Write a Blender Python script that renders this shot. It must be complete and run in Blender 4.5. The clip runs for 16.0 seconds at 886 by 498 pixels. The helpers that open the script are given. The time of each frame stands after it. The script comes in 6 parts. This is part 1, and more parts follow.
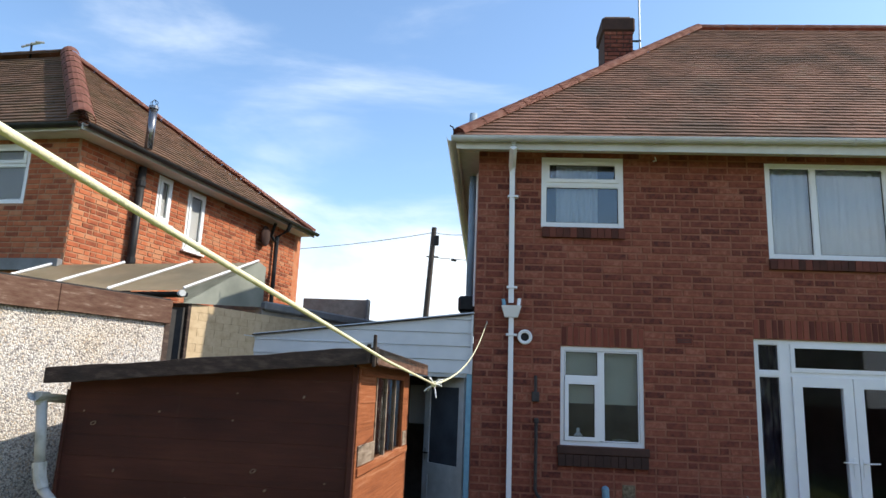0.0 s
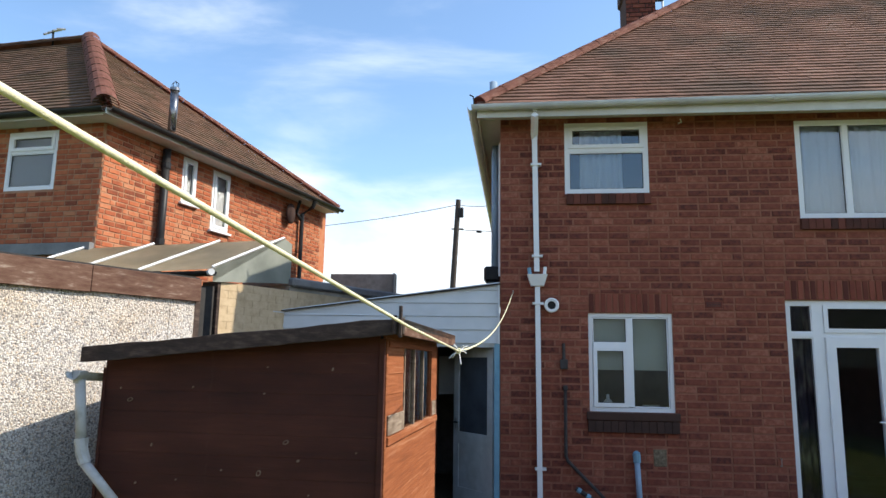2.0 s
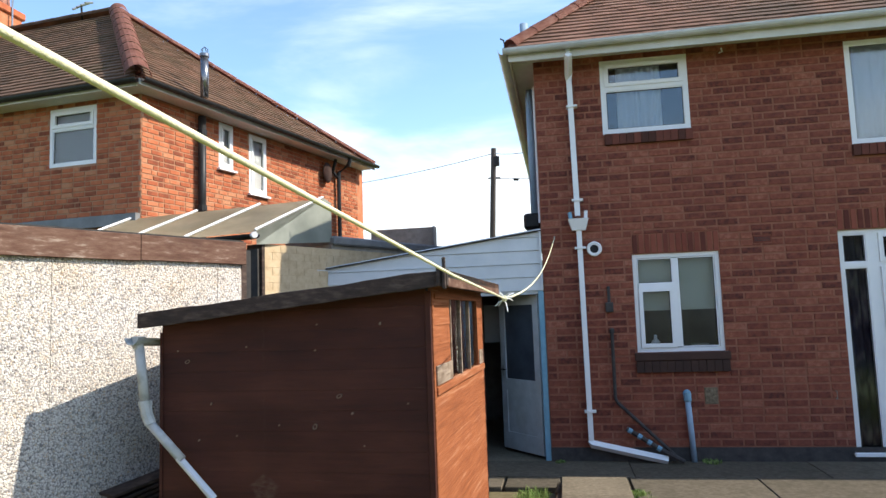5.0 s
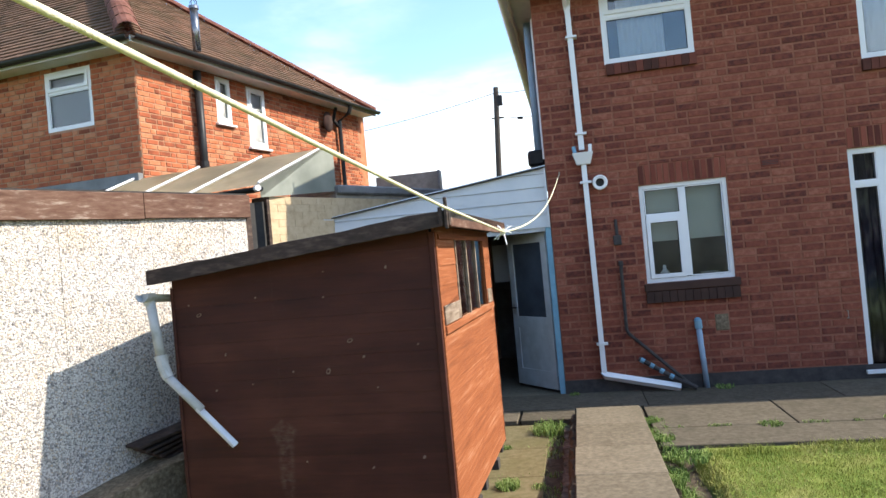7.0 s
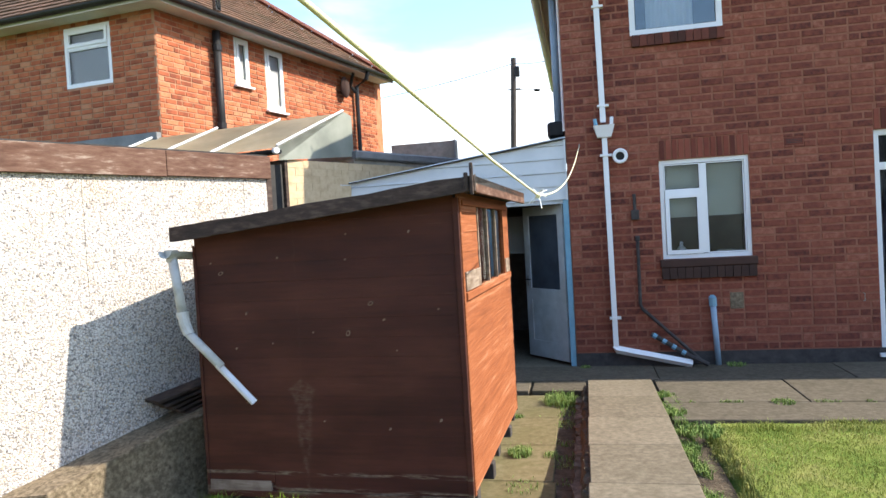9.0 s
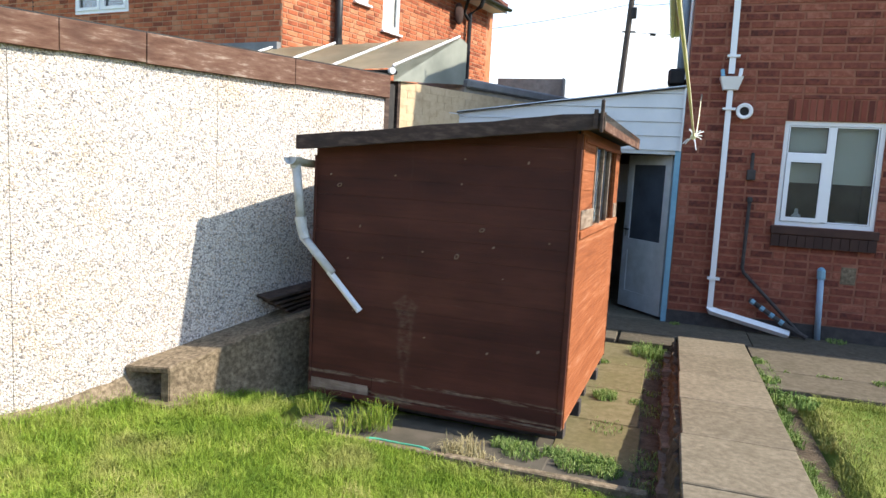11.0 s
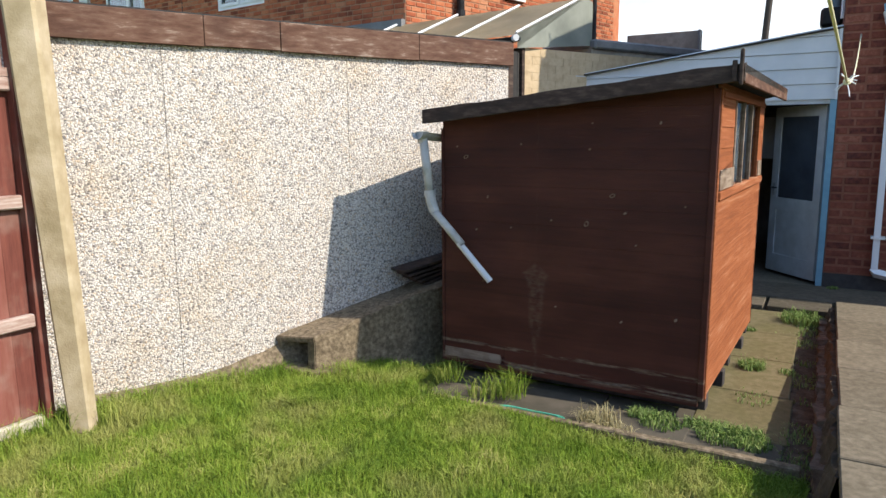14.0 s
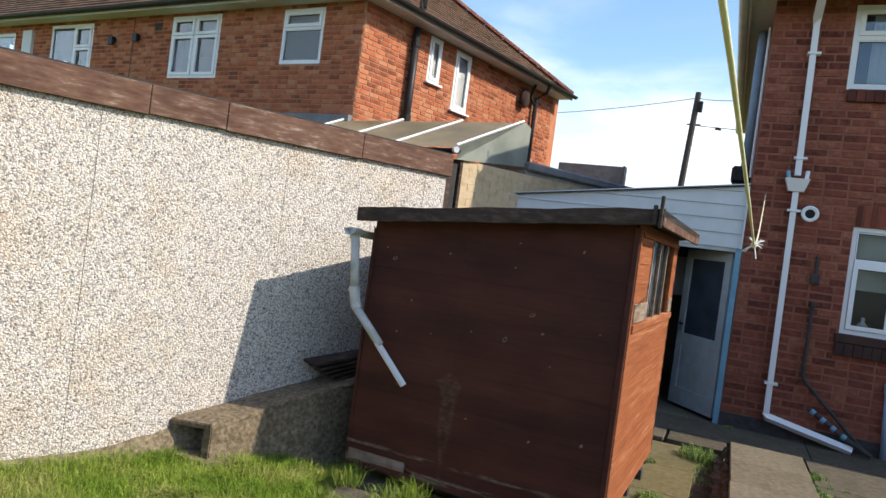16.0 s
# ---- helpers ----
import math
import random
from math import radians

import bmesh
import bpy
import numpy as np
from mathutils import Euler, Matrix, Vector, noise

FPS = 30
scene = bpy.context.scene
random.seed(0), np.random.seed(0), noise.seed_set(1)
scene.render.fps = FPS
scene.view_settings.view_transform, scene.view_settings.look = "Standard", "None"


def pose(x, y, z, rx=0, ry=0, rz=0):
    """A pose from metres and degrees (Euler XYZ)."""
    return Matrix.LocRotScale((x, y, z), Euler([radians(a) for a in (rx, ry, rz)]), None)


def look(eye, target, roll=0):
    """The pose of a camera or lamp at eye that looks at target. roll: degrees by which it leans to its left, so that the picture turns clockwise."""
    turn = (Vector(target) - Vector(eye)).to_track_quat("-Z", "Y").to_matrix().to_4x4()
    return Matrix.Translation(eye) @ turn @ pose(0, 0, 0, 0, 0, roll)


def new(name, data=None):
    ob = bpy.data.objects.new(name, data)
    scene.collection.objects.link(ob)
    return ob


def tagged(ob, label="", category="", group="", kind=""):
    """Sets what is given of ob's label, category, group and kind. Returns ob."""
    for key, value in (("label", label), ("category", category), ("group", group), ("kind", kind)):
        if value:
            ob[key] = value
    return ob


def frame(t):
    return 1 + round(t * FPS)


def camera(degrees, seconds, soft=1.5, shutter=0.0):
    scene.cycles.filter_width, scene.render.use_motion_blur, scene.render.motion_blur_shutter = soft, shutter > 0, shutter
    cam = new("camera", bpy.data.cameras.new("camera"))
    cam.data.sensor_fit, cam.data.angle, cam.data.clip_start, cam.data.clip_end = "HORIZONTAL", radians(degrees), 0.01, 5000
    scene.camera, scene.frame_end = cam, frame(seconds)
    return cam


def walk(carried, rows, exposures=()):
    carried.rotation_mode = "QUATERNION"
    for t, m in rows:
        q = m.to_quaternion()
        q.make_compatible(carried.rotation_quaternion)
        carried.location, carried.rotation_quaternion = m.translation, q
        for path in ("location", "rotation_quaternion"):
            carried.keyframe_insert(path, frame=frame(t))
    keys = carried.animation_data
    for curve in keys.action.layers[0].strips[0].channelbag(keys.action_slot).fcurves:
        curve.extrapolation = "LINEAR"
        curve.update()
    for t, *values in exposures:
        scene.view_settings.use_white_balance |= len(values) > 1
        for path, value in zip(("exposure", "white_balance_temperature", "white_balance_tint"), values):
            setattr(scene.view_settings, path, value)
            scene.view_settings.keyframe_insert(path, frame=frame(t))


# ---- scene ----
cam = camera(66.3, 16.0)
PATH = [
    (0, (0.025, 0.36, 1.682), (-0.116, 2.312, 2.092), 2.4),
    (0.5, (0.023, 0.342, 1.678), (-0.145, 2.293, 2.084), 1.5),
    (1, (0.04, 0.323, 1.689), (-0.179, 2.271, 2.088), 1.5),
    (1.5, (0.053, 0.348, 1.669), (-0.166, 2.299, 2.052), 1.5),
    (2, (0.043, 0.373, 1.664), (-0.173, 2.334, 1.994), 0.9),
    (2.5, (0.042, 0.392, 1.66), (-0.199, 2.359, 1.928), -1.1),
    (3, (0.032, 0.399, 1.655), (-0.258, 2.363, 1.898), -2.2),
    (3.5, (0.024, 0.391, 1.66), (-0.296, 2.353, 1.88), -1.9),
    (4, (0.027, 0.39, 1.66), (-0.305, 2.352, 1.862), -1.9),
    (6.3, (0.044, 0.404, 1.654), (-0.282, 2.371, 1.805), -2.4),
    (6.5, (0.052, 0.409, 1.641), (-0.297, 2.375, 1.754), -5.2),
    (7, (0.072, 0.414, 1.626), (-0.302, 2.378, 1.657), -5.2),
    (7.5, (0.062, 0.421, 1.612), (-0.314, 2.385, 1.609), -5.8),
    (8, (0.044, 0.421, 1.603), (-0.344, 2.383, 1.59), -6.1),
    (8.5, (0.051, 0.419, 1.601), (-0.346, 2.38, 1.58), -6.0),
    (9, (-0.021, 0.401, 1.594), (-0.424, 2.36, 1.545), -3.3),
    (9.5, (-0.094, 0.354, 1.558), (-0.529, 2.298, 1.386), 0.3),
    (10, (-0.182, 0.303, 1.534), (-0.722, 2.213, 1.285), 2.5),
    (10.2, (-0.225, 0.314, 1.536), (-0.813, 2.205, 1.26), 3.2),
    (12.3, (-0.196, 0.278, 1.549), (-0.89, 2.149, 1.415), 2.1),
    (12.5, (-0.19, 0.291, 1.546), (-0.941, 2.134, 1.353), 0.7),
    (13, (-0.205, 0.311, 1.537), (-1.076, 2.091, 1.265), 1.0),
    (13.5, (-0.207, 0.305, 1.533), (-1.144, 2.046, 1.228), 0.4),
    (14, (-0.202, 0.304, 1.544), (-1.169, 2.023, 1.217), -0.4),
    (14.5, (-0.232, 0.274, 1.557), (-1.215, 1.985, 1.23), -1.0),
    (15, (-0.228, 0.297, 1.573), (-1.21, 2.027, 1.365), 2.2),
    (15.5, (-0.231, 0.264, 1.554), (-1.115, 2.058, 1.511), 4.8),
    (16, (-0.222, 0.275, 1.592), (-1.007, 2.114, 1.558), 7.5),
]
STOPS = [(0, 0.3), (3.5, 0.42), (6.5, 0.78), (7, 0.84), (8.5, 1.02), (9.5, 1.08), (10, 1.14), (11.2, 0.88), (12.5, 0.57), (14.5, 0.38), (15.2, 0.33), (16, 0.29)]
walk(cam, [(t, look(eye, to, roll)) for t, eye, to, roll in PATH], STOPS)

# ---- light ----
SUN_TO = Vector((1.0, 0.065, 0.84)).normalized()
world = bpy.data.worlds.new("sky")
scene.world = world
world.use_nodes = True
wt = world.node_tree
wt.nodes.clear()
w_out = wt.nodes.new("ShaderNodeOutputWorld")
w_bg = wt.nodes.new("ShaderNodeBackground")
w_sky = wt.nodes.new("ShaderNodeTexSky")
w_sky.sky_type = "NISHITA"
w_sky.sun_disc = False
w_sky.sun_elevation = math.asin(SUN_TO.z)
w_sky.sun_rotation = math.atan2(SUN_TO.x, SUN_TO.y)
w_sky.air_density, w_sky.dust_density, w_sky.ozone_density = 1.0, 0.8, 1.8
w_tc = wt.nodes.new("ShaderNodeTexCoord")
w_map = wt.nodes.new("ShaderNodeMapping")
w_map.inputs["Rotation"].default_value = (0.0, 0.25, 0.35)
w_map.inputs["Scale"].default_value = (1.1, 1.0, 4.2)
w_n = wt.nodes.new("ShaderNodeTexNoise")
w_n.inputs["Scale"].default_value = 1.7
w_n.inputs["Detail"].default_value = 7
w_n.inputs["Roughness"].default_value = 0.55
w_n.inputs["Distortion"].default_value = 0.35
w_sep = wt.nodes.new("ShaderNodeSeparateXYZ")
w_low = wt.nodes.new("ShaderNodeMapRange")
w_low.inputs["From Min"].default_value, w_low.inputs["From Max"].default_value = 0.40, 0.13
w_low.inputs["To Min"].default_value, w_low.inputs["To Max"].default_value = -0.035, 0.29
w_add = wt.nodes.new("ShaderNodeMath")
w_add.operation = "ADD"
w_r = wt.nodes.new("ShaderNodeMapRange")
w_r.interpolation_type = "SMOOTHSTEP"
w_r.inputs["From Min"].default_value, w_r.inputs["From Max"].default_value = 0.50, 0.92
w_mix = wt.nodes.new("ShaderNodeMix")
w_mix.data_type = "RGBA"
w_mix.inputs["B"].default_value = (5.7, 6.15, 6.6, 1)
w_tint = wt.nodes.new("ShaderNodeMix")
w_tint.data_type, w_tint.blend_type = "RGBA", "MULTIPLY"
w_tint.inputs["Factor"].default_value = 1.0
w_tint.inputs["B"].default_value = (1.12, 1.22, 1.26, 1)
wt.links.new(w_tc.outputs["Generated"], w_map.inputs["Vector"])
wt.links.new(w_map.outputs["Vector"], w_n.inputs["Vector"])
wt.links.new(w_tc.outputs["Generated"], w_sep.inputs[0])
wt.links.new(w_sep.outputs["Z"], w_low.inputs["Value"])
wt.links.new(w_n.outputs["Fac"], w_add.inputs[0])
wt.links.new(w_low.outputs["Result"], w_add.inputs[1])
wt.links.new(w_add.outputs[0], w_r.inputs["Value"])
wt.links.new(w_r.outputs["Result"], w_mix.inputs["Factor"])
wt.links.new(w_sky.outputs["Color"], w_tint.inputs["A"])
wt.links.new(w_tint.outputs["Result"], w_mix.inputs["A"])
wt.links.new(w_mix.outputs["Result"], w_bg.inputs["Color"])
wt.links.new(w_bg.outputs["Background"], w_out.inputs["Surface"])
w_bg.inputs["Strength"].default_value = 0.18
sun = new("sun", bpy.data.lights.new("sun", "SUN"))
sun.data.energy, sun.data.angle, sun.data.color = 5.0, radians(0.55), (1.0, 0.91, 0.78)
sun.matrix_world = look((20, 5, 20), Vector((20, 5, 20)) - SUN_TO)


# ---- materials ----
def material(name, colors, scale=6.0, rough=0.8, bump=0.2, bump_scale=60.0, metal=0.0, stretch=(1, 1, 1), per="", spread=0.25,
             stain=0.0, stain_color=(0.05, 0.045, 0.035), stain_scale=1.3, detail=6.0, spec=0.22, bump_dist=0.004):
    """A surface: colours laid out by noise, grain relief, a spread per piece, and larger stains."""
    m = bpy.data.materials.new(name)
    m.use_nodes = True
    nt = m.node_tree
    b = nt.nodes["Principled BSDF"]
    b.inputs["Roughness"].default_value = rough
    b.inputs["Metallic"].default_value = metal
    b.inputs["Specular IOR Level"].default_value = spec
    g = nt.nodes.new("ShaderNodeNewGeometry")
    mp = nt.nodes.new("ShaderNodeMapping")
    mp.inputs["Scale"].default_value = stretch
    nt.links.new(g.outputs["Position"], mp.inputs["Vector"])
    n = nt.nodes.new("ShaderNodeTexNoise")
    n.inputs["Scale"].default_value, n.inputs["Detail"].default_value = scale, detail
    n.inputs["Roughness"].default_value = 0.62
    nt.links.new(mp.outputs["Vector"], n.inputs["Vector"])
    r = nt.nodes.new("ShaderNodeValToRGB")
    e = r.color_ramp.elements
    while len(e) < len(colors):
        e.new(0.5)
    for k, c in enumerate(colors):
        e[k].position = 0.28 + 0.44 * k / max(1, len(colors) - 1)
        e[k].color = (*c, 1)
    out = r.outputs["Color"]
    if per:
        if per == "object":
            src = nt.nodes.new("ShaderNodeObjectInfo").outputs["Random"]
        else:
            src = g.outputs["Random Per Island"]
        mx = nt.nodes.new("ShaderNodeMix")
        mx.inputs["Factor"].default_value = spread
        nt.links.new(n.outputs["Fac"], mx.inputs["A"])
        nt.links.new(src, mx.inputs["B"])
        nt.links.new(mx.outputs["Result"], r.inputs["Fac"])
    else:
        nt.links.new(n.outputs["Fac"], r.inputs["Fac"])
    if stain:
        s = nt.nodes.new("ShaderNodeTexNoise")
        s.inputs["Scale"].default_value, s.inputs["Detail"].default_value = stain_scale, 5
        nt.links.new(g.outputs["Position"], s.inputs["Vector"])
        sr = nt.nodes.new("ShaderNodeMapRange")
        sr.interpolation_type = "SMOOTHSTEP"
        sr.inputs["From Min"].default_value, sr.inputs["From Max"].default_value = 0.46, 0.72
        sr.inputs["To Max"].default_value = stain
        nt.links.new(s.outputs["Fac"], sr.inputs["Value"])
        sm = nt.nodes.new("ShaderNodeMix")
        sm.data_type = "RGBA"
        sm.inputs["B"].default_value = (*stain_color, 1)
        nt.links.new(sr.outputs["Result"], sm.inputs["Factor"])
        nt.links.new(out, sm.inputs["A"])
        out = sm.outputs["Result"]
    nt.links.new(out, b.inputs["Base Color"])
    if bump:
        bn = nt.nodes.new("ShaderNodeTexNoise")
        bn.inputs["Scale"].default_value, bn.inputs["Detail"].default_value = bump_scale, 4
        nt.links.new(mp.outputs["Vector"], bn.inputs["Vector"])
        bp = nt.nodes.new("ShaderNodeBump")
        bp.inputs["Strength"].default_value, bp.inputs["Distance"].default_value = bump, bump_dist
        nt.links.new(bn.outputs["Fac"], bp.inputs["Height"])
        nt.links.new(bp.outputs["Normal"], b.inputs["Normal"])
    return m


def pebble_material(name):
    """Dashed wall of small white, buff and grey stones set in mortar."""
    m = bpy.data.materials.new(name)
    m.use_nodes = True
    nt = m.node_tree
    b = nt.nodes["Principled BSDF"]
    b.inputs["Roughness"].default_value = 0.75
    g = nt.nodes.new("ShaderNodeNewGeometry")
    wn = nt.nodes.new("ShaderNodeTexNoise")
    wn.inputs["Scale"].default_value = 45
    wx = nt.nodes.new("ShaderNodeMix")
    wx.data_type = "RGBA"
    wx.blend_type = "LINEAR_LIGHT"
    wx.inputs["Factor"].default_value = 0.012
    nt.links.new(g.outputs["Position"], wn.inputs["Vector"])
    nt.links.new(g.outputs["Position"], wx.inputs["A"])
    nt.links.new(wn.outputs["Color"], wx.inputs["B"])
    v = nt.nodes.new("ShaderNodeTexVoronoi")
    v.inputs["Scale"].default_value = 88
    nt.links.new(wx.outputs["Result"], v.inputs["Vector"])
    sep = nt.nodes.new("ShaderNodeSeparateColor")
    nt.links.new(v.outputs["Color"], sep.inputs["Color"])
    r = nt.nodes.new("ShaderNodeValToRGB")
    r.color_ramp.interpolation = "CONSTANT"
    cols = ((0.0, (0.17, 0.155, 0.15)), (0.10, (0.30, 0.28, 0.27)), (0.18, (0.53, 0.42, 0.31)), (0.27, (0.63, 0.565, 0.49)), (0.44, (0.69, 0.65, 0.605)), (0.80, (0.57, 0.53, 0.48)))
    while len(r.color_ramp.elements) < len(cols):
        r.color_ramp.elements.new(0.5)
    for el, (p, c) in zip(r.color_ramp.elements, cols):
        el.position, el.color = p, (*c, 1)
    nt.links.new(sep.outputs["Red"], r.inputs["Fac"])
    gap = nt.nodes.new("ShaderNodeMapRange")
    gap.inputs["From Min"].default_value, gap.inputs["From Max"].default_value = 0.50, 0.70
    nt.links.new(v.outputs["Distance"], gap.inputs["Value"])
    gm = nt.nodes.new("ShaderNodeMix")
    gm.data_type = "RGBA"
    gm.inputs["B"].default_value = (0.34, 0.305, 0.275, 1)
    nt.links.new(gap.outputs["Result"], gm.inputs["Factor"])
    nt.links.new(r.outputs["Color"], gm.inputs["A"])
    st = nt.nodes.new("ShaderNodeTexNoise")
    st.inputs["Scale"].default_value, st.inputs["Detail"].default_value = 2.2, 6
    nt.links.new(g.outputs["Position"], st.inputs["Vector"])
    sr = nt.nodes.new("ShaderNodeMapRange")
    sr.inputs["From Min"].default_value, sr.inputs["From Max"].default_value, sr.inputs["To Max"].default_value = 0.50, 0.75, 0.42
    nt.links.new(st.outputs["Fac"], sr.inputs["Value"])
    sm = nt.nodes.new("ShaderNodeMix")
    sm.data_type = "RGBA"
    sm.blend_type = "MULTIPLY"
    sm.inputs["B"].default_value = (0.90, 0.74, 0.52, 1)
    nt.links.new(sr.outputs["Result"], sm.inputs["Factor"])
    nt.links.new(gm.outputs["Result"], sm.inputs["A"])
    nt.links.new(sm.outputs["Result"], b.inputs["Base Color"])
    bp = nt.nodes.new("ShaderNodeBump")
    bp.invert = True
    bp.inputs["Strength"].default_value, bp.inputs["Distance"].default_value = 0.9, 0.008
    nt.links.new(v.outputs["Distance"], bp.inputs["Height"])
    nt.links.new(bp.outputs["Normal"], b.inputs["Normal"])
    return m


def worn_board_material(name):
    """Stained weatherboard with the front's shade in its colour: grain along the boards, a pale run down the middle,
    scratches, and stain rubbed off near the foot.
    """
    m = bpy.data.materials.new(name)
    m.use_nodes = True
    nt = m.node_tree
    b = nt.nodes["Principled BSDF"]
    b.inputs["Specular IOR Level"].default_value = 0.25
    g = nt.nodes.new("ShaderNodeNewGeometry")
    sep = nt.nodes.new("ShaderNodeSeparateXYZ")
    nt.links.new(g.outputs["Position"], sep.inputs[0])

    def grain(stretch, scale, detail=5.0):
        mp = nt.nodes.new("ShaderNodeMapping")
        mp.inputs["Scale"].default_value = stretch
        n = nt.nodes.new("ShaderNodeTexNoise")
        n.inputs["Scale"].default_value, n.inputs["Detail"].default_value = scale, detail
        nt.links.new(g.outputs["Position"], mp.inputs["Vector"])
        nt.links.new(mp.outputs["Vector"], n.inputs["Vector"])
        return n.outputs["Fac"]

    def calc(op, a, c, clamp=False):
        k = nt.nodes.new("ShaderNodeMath")
        k.operation, k.use_clamp = op, clamp
        for slot, v in zip(k.inputs, (a, c)):
            if isinstance(v, (int, float)):
                slot.default_value = v
            else:
                nt.links.new(v, slot)
        return k.outputs[0]

    def band(v, lo, hi, top=1.0):
        r = nt.nodes.new("ShaderNodeMapRange")
        r.interpolation_type = "SMOOTHSTEP"
        r.inputs["From Min"].default_value, r.inputs["From Max"].default_value, r.inputs["To Max"].default_value = lo, hi, top
        nt.links.new(v, r.inputs["Value"])
        return r.outputs["Result"]

    def ramp(v, stops):
        r = nt.nodes.new("ShaderNodeValToRGB")
        while len(r.color_ramp.elements) < len(stops):
            r.color_ramp.elements.new(0.5)
        for e, (p, c) in zip(r.color_ramp.elements, stops):
            e.position, e.color = p, (*c, 1)
        nt.links.new(v, r.inputs["Fac"])
        return r.outputs["Color"]

    def over(base, colour, mask):
        x = nt.nodes.new("ShaderNodeMix")
        x.data_type = "RGBA"
        nt.links.new(mask, x.inputs["Factor"])
        nt.links.new(base, x.inputs["A"])
        if isinstance(colour, tuple):
            x.inputs["B"].default_value = (*colour, 1)
        else:
            nt.links.new(colour, x.inputs["B"])
        return x.outputs["Result"]

    fine, soft, cloud = grain((0.7, 0.7, 9), 5.0), grain((1, 1, 2.2), 1.6), grain((6, 6, 26), 4.0)
    mixed = calc("ADD", calc("MULTIPLY", fine, 0.30), calc("MULTIPLY", soft, 0.70))
    per = nt.nodes.new("ShaderNodeObjectInfo").outputs["Random"]
    mixed = calc("ADD", mixed, calc("MULTIPLY", calc("SUBTRACT", per, 0.5), 0.10))
    # stain colours darkened to carry the shade on the front
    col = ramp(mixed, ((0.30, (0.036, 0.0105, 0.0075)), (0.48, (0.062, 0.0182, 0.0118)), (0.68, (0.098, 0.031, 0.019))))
    bare = ramp(cloud, ((0.30, (0.105, 0.062, 0.040)), (0.55, (0.20, 0.145, 0.10)), (0.75, (0.30, 0.24, 0.175))))
    z = sep.outputs["Z"]
    # the run: widest at the top, thinning towards the foot
    wide = ramp(band(z, -0.08, 0.86), ((0.0, (0.012,) * 3), (0.20, (0.022,) * 3), (0.34, (0.045,) * 3), (0.74, (0.06,) * 3), (0.86, (0.10,) * 3), (0.93, (-0.01,) * 3)))
    off = calc("ABSOLUTE", calc("ADD", calc("ADD", sep.outputs["X"], 1.835), calc("MULTIPLY", calc("SUBTRACT", grain((1, 1, 3), 9.0), 0.5), 0.05)), 0)
    run = band(calc("SUBTRACT", wide, off), -0.012, 0.024)
    run = calc("MULTIPLY", run, band(grain((5, 5, 9), 3.0), 0.34, 0.62, 0.30))
    # rubbed off along the two lowest board edges
    foot = calc("ADD", band(calc("ABSOLUTE", calc("SUBTRACT", z, 0.088), 0), 0.020, 0.004), band(calc("ABSOLUTE", calc("ADD", z, 0.028), 0), 0.034, 0.008), True)
    foot = calc("MULTIPLY", foot, band(grain((2.2, 2.2, 22), 2.2), 0.43, 0.56, 0.85))
    scratch = calc("MULTIPLY", band(grain((1.7, 1.7, 60), 1.4, 2.0), 0.70, 0.78, 0.26), band(soft, 0.42, 0.6))
    col = over(col, bare, calc("MAXIMUM", calc("MAXIMUM", run, foot), scratch))
    nt.links.new(col, b.inputs["Base Color"])
    rr = nt.nodes.new("ShaderNodeMapRange")
    rr.inputs["To Min"].default_value, rr.inputs["To Max"].default_value = 0.52, 0.78
    nt.links.new(fine, rr.inputs["Value"])
    nt.links.new(rr.outputs["Result"], b.inputs["Roughness"])
    bp = nt.nodes.new("ShaderNodeBump")
    bp.inputs["Strength"].default_value, bp.inputs["Distance"].default_value = 0.45, 0.004
    nt.links.new(grain((1.5, 1.5, 22), 14.0), bp.inputs["Height"])
    nt.links.new(bp.outputs["Normal"], b.inputs["Normal"])
    return m


def glass_material(name, color=(0.9, 0.95, 0.97), rough=0.0, ior=1.75):
    m = bpy.data.materials.new(name)
    m.use_nodes = True
    b = m.node_tree.nodes["Principled BSDF"]
    b.inputs["Base Color"].default_value = (*color, 1)
    b.inputs["Roughness"].default_value = rough
    b.inputs["Transmission Weight"].default_value = 1.0
    b.inputs["IOR"].default_value = ior
    return m


